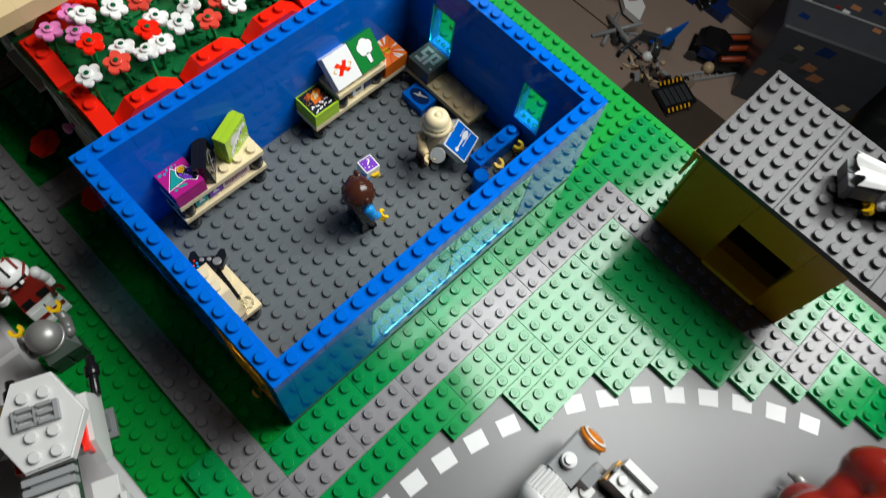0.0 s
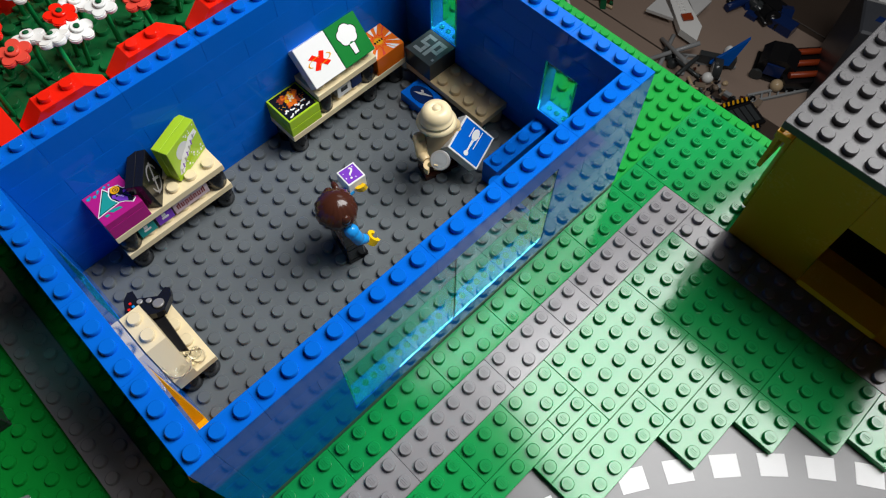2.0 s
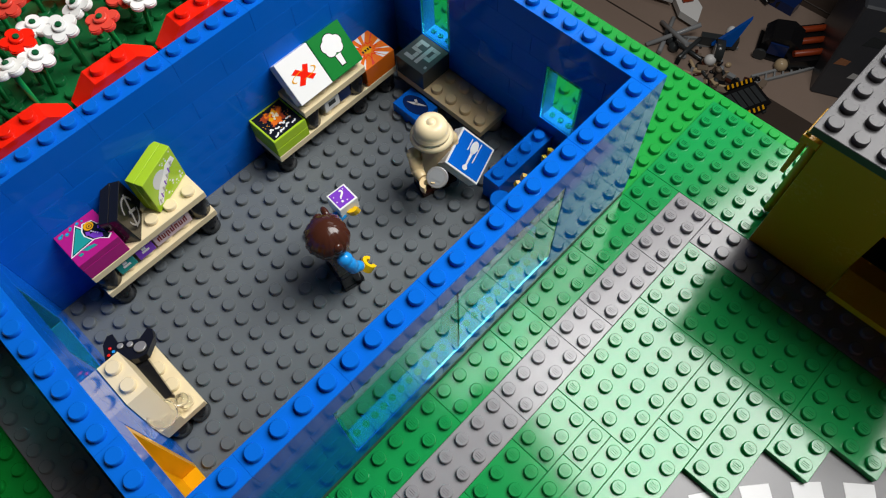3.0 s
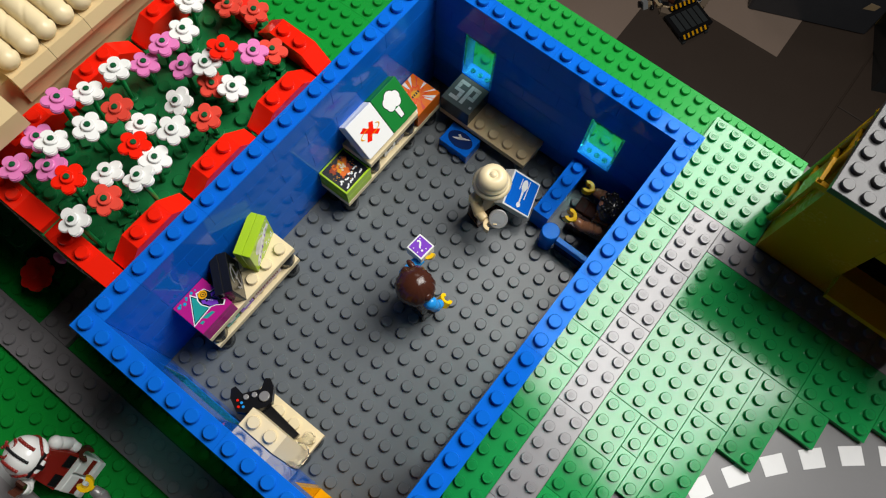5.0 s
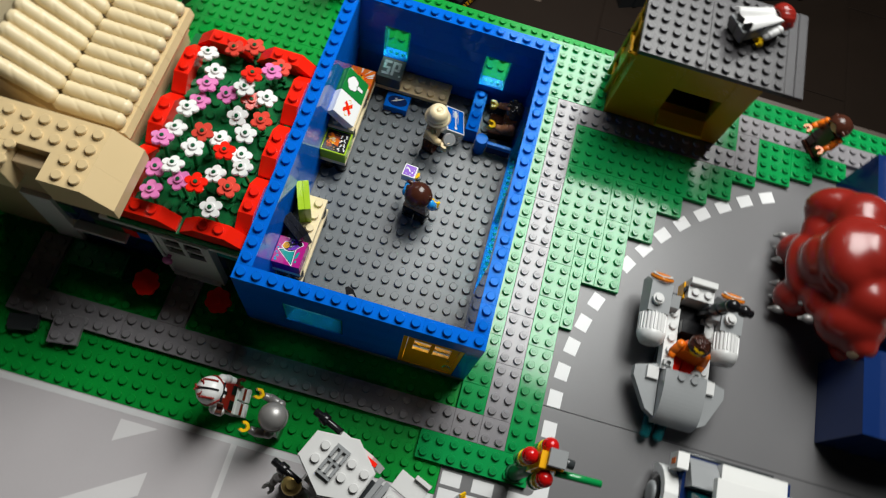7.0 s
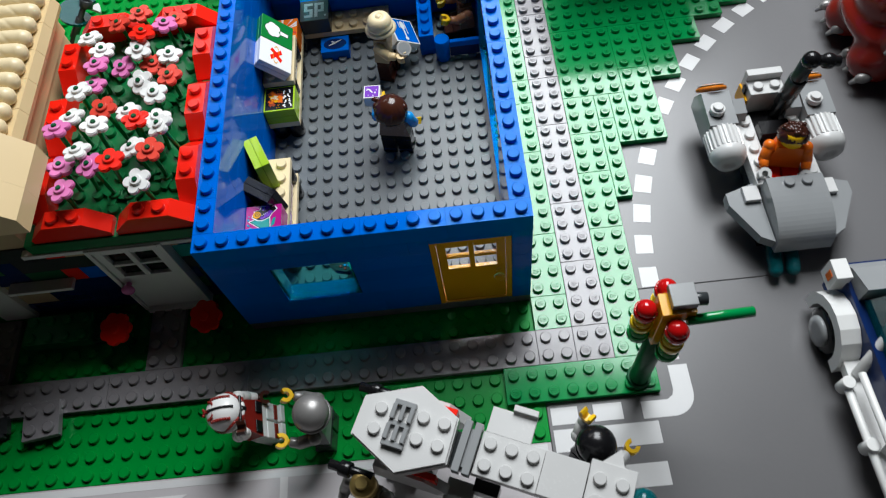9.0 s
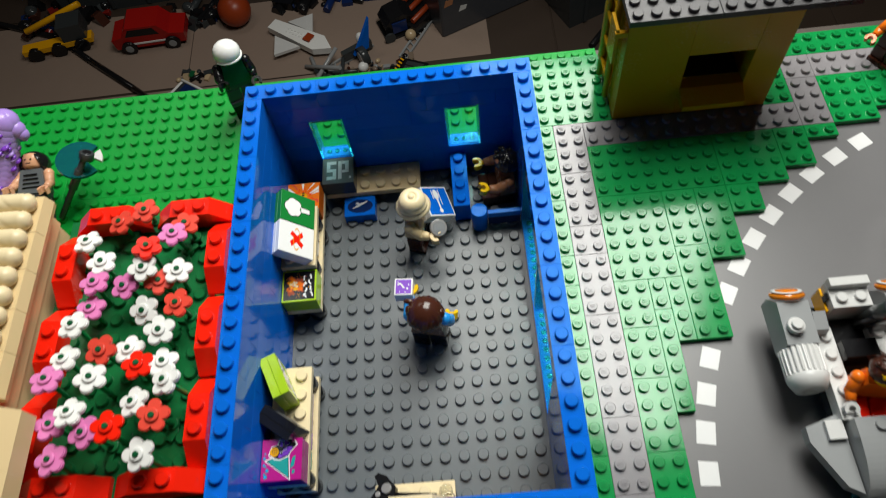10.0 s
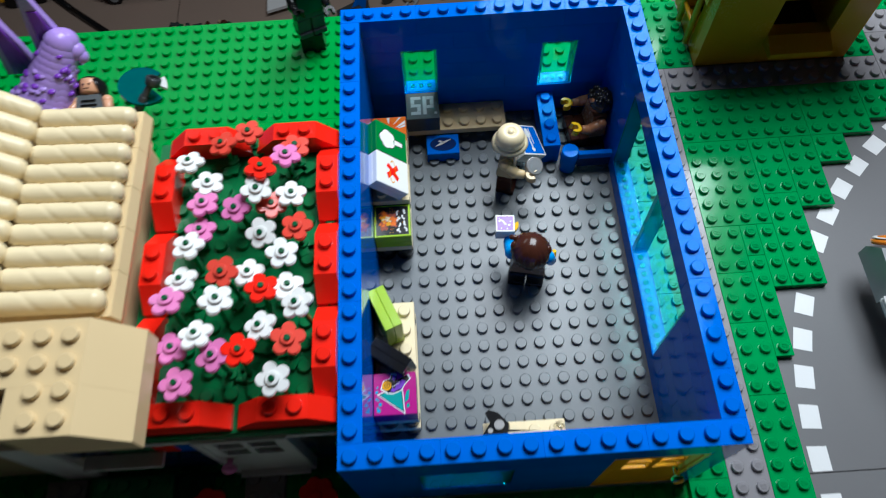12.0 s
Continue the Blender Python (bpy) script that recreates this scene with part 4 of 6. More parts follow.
    if style == "sunhat":
        b.turn([(0.6, z + 0.56), (0.98, z + 0.46), (1.02, z + 0.52), (0.86, z + 0.68), (0.80, z + 0.70), (0.80, z + 0.74), (0.85, z + 0.76), (0.85, z + 0.88), (0.79, z + 0.91), (0.78, z + 1.12), (0.68, z + 1.36), (0.5, z + 1.48), (0.26, z + 1.54), (0.24, z + 1.51), (0.2, z + 1.51), (0.18, z + 1.57), (0.01, z + 1.58)], 0, 0, 5, 32)
        b.ball(0, -0.72, z + 0.3, 0.6, 0.22, 0.5, 5)
    if cape:
        b.mats.append(cape)
        m, n = 17, 9
        sheet = []
        for k in range(n):
            v = k / (n - 1)
            for i in range(m):
                u = 2 * i / (m - 1) - 1
                fold = (0.05 + 0.16 * v) * math.sin(5.3 * u + 0.8) + 0.08 * v * math.sin(12 * u + 3 * v)
                hem = 0.18 * v ** 4 * math.sin(9 * u + 1.2)
                sheet.append((u * (0.72 + 0.62 * v), -0.55 - 0.38 * v + fold, hip + 1.6 - 3.1 * v + hem))
        b.add(sheet, [(k * m + i, k * m + i + 1, (k + 1) * m + i + 1, (k + 1) * m + i) for k in range(n - 1) for i in range(m - 1)], 7, True)
        back = [(x, y - 0.08, h) for x, y, h in sheet]
        b.add(back, [((k + 1) * m + i, (k + 1) * m + i + 1, k * m + i + 1, k * m + i) for k in range(n - 1) for i in range(m - 1)], 7, True)
    ob = solid("toy_figure", b, place, yaw, label, "toy figure", group, tilt=tilt)
    if axes:
        up, front = Vector(axes[0]).normalized(), Vector(axes[1])
        side = front.cross(up).normalized()
        m = Matrix((side, up.cross(side), up)).transposed().to_4x4()
        m.translation = Vector(place) * U
        ob.matrix_basis = m
    return ob


figure((9.15, 11.3, FLOOR), -12, BLACK, TAUPE, AZURE, HANDYELLOW, FLESH, BROWN, "bob", (72, 16), "toy figure with brown bobbed hair and bright blue sleeves")
figure((8.75, 17.9, FLOOR), -108, BROWN, DARKTAN, TAN, TAN, FLESH, CREAM, "sunhat", (26, 60), "toy explorer figure in a cream sun hat and brown trousers")
figure((14.3, 20.9, FLOOR), 96, BROWN, NOUGAT, NOUGAT, HANDYELLOW, NOUGAT, BLACK, "short", (74, 58), "seated toy figure with brown arms and spiky black hair", sit=True)

t = thing("question_box", (8.0, 12.95, 3.6), -4, "small white box with a purple question mark top", "toy box")
part("box", Build(WHITE).box(-0.5, 0.5, -0.5, 0.5, -0.4, 0.4), t)
part("print", Build(PURPLE, WHITE).flat([(-0.42, -0.42), (0.42, -0.42), (0.42, 0.42), (-0.42, 0.42)], 0.4).flat(ring_pts(0.28, 0.1, 0.035, 6), 0.41, 1).flat(ring_pts(-0.2, -0.3, 0.03, 6), 0.41, 1).flat(ring_pts(0.1, -0.33, 0.035, 6), 0.41, 1).flat(ring_pts(-0.3, 0.28, 0.03, 6), 0.41, 1), t, "purple printed square with sparkles")
letters("?", t, WHITE, 0.95, (0, 0, 0.42), (0, 0, 65))

t = thing("helicopter_box", label="white box with a helicopter on its blue face", category="toy box")
ax_u, ax_v = Vector((0.52, -1.72, -0.35)).normalized(), Vector((1.45, 0.55, -1.25)).normalized()
ax_n = ax_u.cross(ax_v).normalized()
ax_n = ax_n if ax_n.z > 0 else -ax_n
ax_v = ax_n.cross(ax_u)
m = Matrix((ax_u, ax_v, ax_n)).transposed().to_4x4()
m.translation = Vector((10.1, 19.05, 2.75)) * U
t.matrix_basis = m
part("box", Build(WHITE).box(-1, 1, -1, 1, -0.8, -0.41).box(-1, 1, -1, 1, -0.4, 0), t)
part("print", Build(BLUE).flat([(-0.9, -0.9), (0.9, -0.9), (0.9, 0.9), (-0.9, 0.9)], 0.0), t, "blue printed face")
b = Build(WHITE)
b.flat([(-0.45 + 0.34 * math.cos(a * 0.3927), 0.0 + 0.2 * math.sin(a * 0.3927)) for a in range(16)], 0.012, 0, 0.010)
b.flat([(-0.2, -0.07), (0.62, -0.04), (0.62, 0.04), (-0.2, 0.07)], 0.012, 0, 0.010).flat(ring_pts(0.64, 0.0, 0.14, 12), 0.012, 0, 0.013)
b.flat([(-0.8, 0.25), (0.25, 0.22), (0.25, 0.27), (-0.8, 0.3)], 0.012, 0, 0.012).flat([(-0.48, 0.1), (-0.4, 0.1), (-0.4, 0.28), (-0.48, 0.28)], 0.012, 0, 0.012)
b.flat([(-0.75, -0.3), (-0.15, -0.3), (-0.15, -0.25), (-0.75, -0.25)], 0.012, 0, 0.012)
part("emblem", b, t, "white helicopter emblem")
t = thing("silver_disc", (10.0, 16.95, 3.1), label="silver engraved round disc held by the explorer", category="disc")
t.matrix_basis = Matrix.Translation((10.0 * U, 16.95 * U, 3.15 * U)) @ Matrix.Rotation(radians(28), 4, "X") @ Matrix.Rotation(radians(18), 4, "Y")
part("disc", Build(SILVER).cyl(0, 0, 0, 0.3, 0.5, 0, 24), t)
part("engraving", Build(MID).flat(ring_pts(0, 0, 0.38, 20), 0.3, 0, 0.008).flat([(-0.2, -0.2), (0.25, -0.1), (0.1, 0.25), (-0.1, 0.2)], 0.308, 0, 0.012), t, "engraved face")


# ---- the flower-roofed house ----
house = thing("flower_house", label="toy house with white door and a flower bed framed in red", category="toy house")
part("roof_plate", Build(LEAFGREEN).box(-8.95, -0.02, 1.9, 16.45, 7.2, 8.0).studs(-8, 3, 8, 12, 8.0), house, "dark green studded roof plate")
rng = random.Random(7)
mixed = [NAVY, NAVY, BLUE, CHAR, RED, TEAL, NAVY, DARKTAN, GREEN_DARK]
for c in range(6):
    x = -15.0
    while x < -0.1:
        n = rng.choice((1, 2, 2, 3, 4))
        n = min(n, -0.02 - x)
        z = c * BRICK
        if not (x + n > -6.4 and x < -2.4) and not (x < -13):
            part("brick", Build(rng.choice(mixed)).box(x + 0.006, x + n - 0.006, 2.3, 3.28, z, z + BRICK - 0.004), house)
        elif x < -6.4 < x + n:
            part("brick", Build(rng.choice(mixed)).box(x + 0.006, -6.406, 2.3, 3.28, z, z + BRICK - 0.004), house)
        elif x < -2.4 < x + n:
            part("brick", Build(rng.choice(mixed)).box(-2.394, x + n - 0.006, 2.3, 3.28, z, z + BRICK - 0.004), house)
        x += n
part("side_wall", Build(NAVY).box(-0.9, -0.03, 3.3, 15.8, 0, 7.19), house)
part("back_wall", Build(DARKTAN).box(-15, -0.93, 14.8, 15.8, 0, 7.19), house)
part("eaves_strip", Build(WHITE).box(-9.6, -0.4, 1.85, 2.28, 6.85, 7.15), house, "white eaves strip")
D = 0.6    # the door stands this much off the middle of its bay
b = Build(WHITE).box(-6.99 + D, -6.75 + D, 1.75, 2.9, 0.02, 7.1).box(-3.25 + D, -3.01 + D, 1.75, 2.9, 0.02, 7.1).box(-6.745 + D, -3.255 + D, 1.75, 2.9, 6.85, 7.1).box(-6.745 + D, -3.255 + D, 1.55, 2.9, 0.02, 0.3)
part("door_frame", b, house, "white door frame")
b = Build(WHITE).box(-6.73 + D, -3.27 + D, 1.85, 2.1, 0.32, 4.1).box(-6.73 + D, -6.3 + D, 1.85, 2.1, 4.105, 6.83).box(-3.7 + D, -3.27 + D, 1.85, 2.1, 4.105, 6.83).box(-5.15 + D, -4.85 + D, 1.85, 2.1, 4.105, 6.83)
for x0, x1 in ((-6.295 + D, -5.155 + D), (-4.845 + D, -3.705 + D)):
    b.box(x0, x1, 1.85, 2.1, 6.5, 6.83).box(x0, x1, 1.85, 2.1, 5.2, 5.4)
    part("pane", Build(BLACK).box(x0, x1, 2.12, 2.16, 4.1, 6.5), house, "dark door pane")
leaf = part("door", b, house, "white door with four dark panes")
part("door_handle", Build(PINK).rod((-6.4 + D, 1.84, 3.4), (-6.4 + D, 1.5, 3.4), 0.14).ball(-6.4 + D, 1.4, 3.4, 0.36, 0.25, 0.36), leaf, "pink round door knob")
part("side_door", Build(WHITE).box(-15.0, -13.0, 2.05, 2.9, 0.02, 6.8), house, "white side door")
part("window_sill", Build(WHITE).box(-12.3, -8.7, 1.6, 2.28, 3.7, 3.95), house, "white window sill")


def wave_brick(along):
    """A red brick four studs long, both ends sloped, two studs on the flat."""
    b = Build(RED)
    prof = [(0.01, 0), (3.99, 0), (3.99, 0.3), (3.0, 1.2), (1.0, 1.2), (0.01, 0.3)]
    if along == "x":
        b.prism(prof, "y", 0.01, 0.99).studs(1, 0, 2, 1, 1.2)
    else:
        b.prism(prof, "x", 0.01, 0.99).studs(0, 1, 1, 2, 1.2)
    return b.mesh("wave_brick")


wx, wy = wave_brick("x"), wave_brick("y")
for x in (-8.35, -4.1):
    for y in (2, 15.4):
        part("edge_brick", wx, house, "red sloped edging brick", (x, y, 8.0))
for y in (3.05, 7.2, 11.35):
    for x in (-8.55, -1):
        part("edge_brick", wy, house, "red sloped edging brick", (x, y, 8.0))


def flower_mesh(petal):
    b = Build(petal, GREEN_DARK)
    pts = []
    for k in range(60):
        a = 2 * math.pi * k / 60
        pts.append((0.86 * (0.52 + 0.30 * abs(math.cos(2.5 * a)) ** 0.7) * math.cos(a), 0.86 * (0.52 + 0.30 * abs(math.cos(2.5 * a)) ** 0.7) * math.sin(a)))
    b.prism([(x * 0.93, y * 0.93) for x, y in pts], "z", -0.10, -0.04).prism(pts, "z", -0.04, 0.08).prism([(x * 0.94, y * 0.94) for x, y in pts], "z", 0.08, 0.13)
    b.cyl(0, 0, 0.13, 0.26, 0.29, 0, 16, 0.04)
    b.cyl(0, 0, 0.2, 0.34, 0.13, 1, 8, 0.02)
    return b.mesh("petals")


PETALS = {m.name: flower_mesh(m) for m in (WHITE, RED, CORAL, PINK)}
LEAVES = Build(LEAFGREEN).prism([(-0.75, -0.2), (-0.3, -0.34), (0.1, -0.2), (0.75, -0.3), (0.8, 0.1), (0.3, 0.24), (0.1, 0.7), (-0.3, 0.6), (-0.2, 0.2), (-0.7, 0.15)], "z", 0.1, 0.22).cyl(0, 0, 0, 0.35, 0.3, 0, 12).mesh("leaves")


def flower(x, y, petal, word, top):
    """A flower whose bloom stands over (x, y) at the height top."""
    g = rng.uniform
    lx, ly = g(-8, 8), g(-8, 8)
    lean = Euler((radians(lx), radians(ly), 0)).to_matrix() @ Vector((0, 0, top - 8.02))
    t = thing("flower", (x - lean.x, y - lean.y, 8.02), 0, word + " toy flower on a green stem in the bed", "flower", "bed flowers")
    part("stem", Build(GREEN).cyl(0, 0, 0, top - 8.02, 0.12, 0, 8, 0.02), t, turned=(lx, ly, 0))
    if g(0, 1) < 0.6:
        part("leaves", LEAVES, t, "dark green leaf ring", turned=(0, 0, g(0, 360)))
    part("petals", PETALS[petal.name], t, word + " petals", tuple(lean), (lx * 1.2 + g(-8, 8), ly * 1.2 + g(-8, 8), g(0, 72)))


for x, y, top in ((-6.8, 14.1, 9.6), (-5.7, 12.7, 9.9), (-3.4, 12.0, 10.3), (-2.0, 12.0, 9.7), (-6.0, 9.2, 10.6), (-3.1, 9.9, 10.1), (-2.1, 8.7, 10.4), (-3.6, 8.1, 9.9), (-6.2, 7.7, 10.4), (-4.5, 6.5, 11.0), (-1.9, 7.3, 10.1), (-1.3, 6.2, 10.8), (-2.9, 5.6, 10.1), (-5.2, 5.1, 10.9), (-2.2, 3.3, 10.4)):
    flower(x, y, WHITE, "white", top)
for x, y, top in ((-5.4, 15.2, 9.4), (-4.2, 15.7, 9.5), (-1.9, 14.5, 9.8), (-2.9, 11.6, 9.6), (-1.6, 10.1, 10.1), (-4.5, 7.9, 10.6), (-1.6, 4.7, 10.9)):
    flower(x, y, CORAL, "coral red", top)
for x, y, top in ((-3.2, 12.9, 10.6), (-2.9, 7.2, 10.3), (-3.5, 4.4, 10.8)):
    flower(x, y, RED, "red", top)
for x, y, top in ((-2.2, 13.7, 10.3), (-5.8, 11.6, 10.0), (-4.4, 11.4, 9.8), (-5.9, 10.4, 9.7), (-6.5, 6.6, 10.9), (-6.4, 4.9, 10.1), (-4.5, 4.3, 10.7), (-6.0, 3.4, 10.2)):
    flower(x, y, PINK, "pink", top)

settle(house, (-7.5, 9, 0))

# big red blooms and the raised lawn plate by the front path
BLOOM = Build(RED).prism([((0.80 + 0.14 * abs(math.cos(3.5 * a))) * math.cos(a), (0.80 + 0.14 * abs(math.cos(3.5 * a))) * math.sin(a)) for a in [2 * math.pi * k / 56 for k in range(56)]], "z", 0, 0.3).cyl(0, 0, 0.3, 0.42, 0.3)
bloom = BLOOM.mesh("petals")
for x, y in ((-7.1, 0.0), (-2.0, 0.2)):
    t = thing("garden_flower", (x, y, -0.4), label="large red toy bloom beside the front path", category="flower", group="garden blooms")
    part("stem", Build(GREEN_DARK).cyl(0, 0, 0, 2.0, 0.16, 0, 10), t)
    part("petals", bloom, t, "red petals", (0, 0, 1.95), (14, -8, 0))
t = solid("lawn_plate", Build(GREEN).box(-13.4, -9.45, 0.1, 1.9, -0.4, 0.4).studs(-13.43, 0.0, 4, 2, 0.4), label="bright green studded plate raised beside the path", category="plate")
t = solid("lawn_plate", Build(GREEN_DARK).box(-9.4, -7.6, 0.1, 1.9, -0.4, 0.0).studs(-9.5, 0.0, 2, 2, 0.0), label="dark green studded plate beside the path", category="plate")
t = solid("grey_plate", Build(GREY).box(-1, 1, -1, 1, 0, 0.4).studs(-1, -1, 2, 2, 0.4), (-11.3, -4.4, 0), 8, "loose grey plate lying on the path edge", "plate")
t = solid("dark_clip_plate", Build(CHAR).box(-1, 1, -0.5, 0.5, 0, 0.4).box(-0.8, 0.8, -0.7, -0.5, 0.1, 0.5), (-14.3, -4.6, -0.18), 12, "dark grey clip plate lying on the lawn", "plate")

# ---- the straw-roofed house ----
straw = thing("straw_house", label="tan toy house with a roof of rounded straw bars", category="toy house")
part("wall", Build(TAN).box(-19.5, -9.2, 3.0, 15.9, 0, 10.6), straw, "tan wall")
# front wall takes the darker tan so its colour carries the shade
part("wall_front", Build(DARKTAN).box(-19.5, -9.2, 2.4, 2.98, 0, 9.8), straw, "tan front wall, shade put in as darker tan")
part("side_wall", Build(TAN).box(-9.19, -9.0, 6.0, 15.9, 8.85, 10.2), straw, "tan wall above the flower bed")
for y in range(6, 16, 2):
    part("rim_brick", Build(TAN).prism([(-9.15, 10.22), (-8.40, 10.34), (-8.32, 10.65), (-8.5, 11.2), (-9.15, 11.2)], "y", y + 0.01, y + 1.99), straw, "tan sloped rim brick")


def straw_bar(length):
    """A rounded bar with twisted grooves, like a bundle of straw."""
    rings = [(0.02, 0.0), (0.22, 0.03), (0.36, 0.12), (0.44, 0.26)]
    n = int(length / 0.09)
    rings += [(0.485, 0.36 + (length - 0.72) * k / n) for k in range(n + 1)]
    rings += [(0.44, length - 0.26), (0.36, length - 0.12), (0.22, length - 0.03), (0.02, length)]
    m = 28
    verts = []
    for r, z in rings:
        for i in range(m):
            a = 2 * math.pi * i / m
            groove = max(0.0, math.cos(2 * a - 4.4 * z)) ** 14
            q = r * (1 - 0.085 * groove * min(1.0, r / 0.45) ** 3)
            verts.append((q * math.cos(a), q * math.sin(a), z))
    k = len(rings)
    faces = [(j * m + i, j * m + (i + 1) % m, (j + 1) * m + (i + 1) % m, (j + 1) * m + i) for j in range(k - 1) for i in range(m)]
    faces += [tuple(reversed(range(m))), tuple((k - 1) * m + i for i in range(m))]
    return Build(CREAM).add(verts, faces, 0, True).mesh("straw_bar")


low_bar, high_bar = straw_bar(4.3), straw_bar(4.4)
for k in range(10):
    y = 6.55 + 0.985 * k
    part("straw_bar", low_bar, straw, "cream rounded bar", (-8.6, y, 11.55), (0, -86 + rng.uniform(-1.5, 1.5), rng.uniform(-1, 1)))
    part("straw_bar", high_bar, straw, "cream rounded bar", (-12.6, y, 12.05), (0, -50 + rng.uniform(-1.5, 1.5), rng.uniform(-1, 1)))
part("roof_backing", Build(TAN).prism([(-9.2, 10.62), (-12.8, 11.2), (-15.8, 14.2), (-19.5, 11.8), (-19.5, 10.62)], "y", 6.02, 15.98), straw)
part("roof_far_side", Build(CREAM).prism([(-15.8, 14.5), (-19.6, 12.2), (-19.6, 11.8), (-15.8, 14.2)], "y", 6.02, 15.98), straw)
# the porch block in front
b = Build(TAN).prism([(-14.9, 10.62), (-6.75, 10.62), (-6.75, 11.65), (-8.2, 13.2), (-14.9, 13.2)], "y", 2.7, 5.15)
b.prism([(-10.7, 10.62), (-6.75, 10.62), (-6.75, 11.65), (-8.2, 13.2), (-10.7, 13.2)], "y", 0.95, 2.695).box(-14.9, -12.9, 0.95, 2.695, 10.62, 13.2)
for x in (-9.15, -10.15, -11.2, -12.25, -13.3, -14.35):
    for y in (1.0, 2.0, 3.0, 4.0):
        if not (-13.2 < x < -10.3 and y < 2.9):
            b.stud(x + 0.42, y + 0.5, 13.2)
part("porch_roof", b, straw, "tan studded porch roof with a sloped end")
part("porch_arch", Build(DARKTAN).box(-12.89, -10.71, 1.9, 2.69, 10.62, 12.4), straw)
settle(straw, (-14, 9, 0))

# ---- the yellow kiosk ----
kiosk = thing("yellow_kiosk", label="yellow toy kiosk with a grey studded flat roof", category="toy house")
for box in ((22.02, 26.0, 26.05, 27.0, 0.0, 9.6), (30.0, 32.0, 26.05, 27.0, 0.0, 9.6), (26.005, 29.995, 26.05, 27.0, 5.3, 9.6), (26.005, 29.995, 26.05, 27.0, 0.0, 2.4)):
    part("front_panel", Build(KIOSKYELLOW).box(*box), kiosk)
part("back_wall", Build(KIOSKYELLOW).box(22.02, 32.0, 31.0, 31.95, 0, 9.6), kiosk)
part("east_wall", Build(KIOSKYELLOW).box(31.05, 32.0, 27.01, 30.99, 0, 9.6), kiosk)
part("floor_plate", Build(CHAR).box(23.0, 31.0, 27.01, 30.99, 0.0, 0.3), kiosk, "dark floor plate")
part("west_wall", Build(KIOSKYELLOW).box(22.02, 22.97, 27.01, 27.8, 0, 9.6).box(22.02, 22.97, 30.2, 30.99, 0, 9.6).box(22.02, 22.97, 27.805, 30.195, 0, 1.2), kiosk)
part("serving_counter", Build(KIOSKYELLOW).prism([(24.85, 1.6), (26.03, 1.6), (26.03, 2.45), (24.85, 2.0)], "x", 26.02, 29.98), kiosk, "yellow sloped serving counter")
roof = part("roof", Build(ROOFGREY).box(21.5, 26.48, 24.5, 32.5, 9.62, 10.02).studs(21.5, 24.5, 5, 8, 10.02), kiosk, "grey studded roof plate")
part("roof", Build(ROOFGREY).box(26.5, 32.48, 24.5, 32.5, 9.62, 10.02).studs(26.5, 24.5, 6, 8, 10.02), kiosk, "grey studded roof plate")
part("roof_tile", Build(ROOFGREY).box(32.5, 33.2, 24.5, 32.5, 9.62, 10.02), kiosk, "smooth grey roof strip")
part("roof_tile", Build(ROOFGREY).box(33.25, 33.95, 24.5, 32.5, 9.62, 10.02), kiosk, "smooth grey roof strip")
for y in (27.9, 29.9):
    part("ladder_rail", Build(KIOSKYELLOW).rod((21.75, y, 0.3), (21.75, y, 9.2), 0.2).ball(21.75, y, 9.3, 0.28, 0.28, 0.25, 0, 12, 8), kiosk, "yellow round rail")
for z in (2.0, 4.0, 6.0, 8.0):
    part("ladder_rung", Build(KIOSKYELLOW).rod((21.75, 27.9, z), (21.75, 29.9, z), 0.15), kiosk, "yellow rung")
part("shutter", Build(KIOSKYELLOW).box(21.3, 21.5, 26.1, 27.6, 5.2, 8.0).box(21.25, 22.0, 26.0, 26.3, 7.4, 7.8), kiosk, "open yellow shutter")
settle(kiosk, (27, 29, 0))


# ---- on the road: the grey skimmer ----
car = thing("space_skimmer", label="grey toy skimmer with two ribbed engines and orange lamps", category="toy vehicle")
part("chassis", Build(CHAR).box(29.2, 32.6, 1.6, 11.2, 0.5, 1.5), car, "dark chassis")
nose = [(0.6, 1.1)] + [(3.9 - 3.25 * math.sin(radians(a)), 1.35 + 1.8 * math.cos(radians(a)) ** 0.8) for a in range(86, -1, -6)] + [(4.4, 3.15), (4.4, 1.5), (0.9, 1.0)]
part("hood", Build(MID).prism(nose, "x", 29.3, 32.5).studs(30, 3.9 - 0.45, 2, 1, 3.12), car, "smooth sloped grey hood")
for s, x in ((-1, 29.25), (1, 32.55)):
    part("wing", Build(MID).prism([(x, 0.9), (x + s * 0.7, 1.3), (x + s * 1.9, 3.6), (x + s * 1.9, 4.4), (x, 5.0)], "z", 1.2, 1.9), car, "grey pointed wing")
    part("wing_tile", Build(PALE).box(min(x + s * 0.1, x + s * 1.0), max(x + s * 0.1, x + s * 1.0), 3.6, 4.6, 1.91, 2.2), car, "pale tile")
for x in (29.1, 31.9):
    part("side_sill", Build(PALE).box(x, x + 0.98, 4.5, 9.6, 1.5, 2.4).studs(x, 4.55, 1, 5, 2.4), car, "pale studded side sill")
part("seat_back", Build(BLACK).box(30.1, 31.88, 7.6, 8.6, 1.5, 3.0), car)
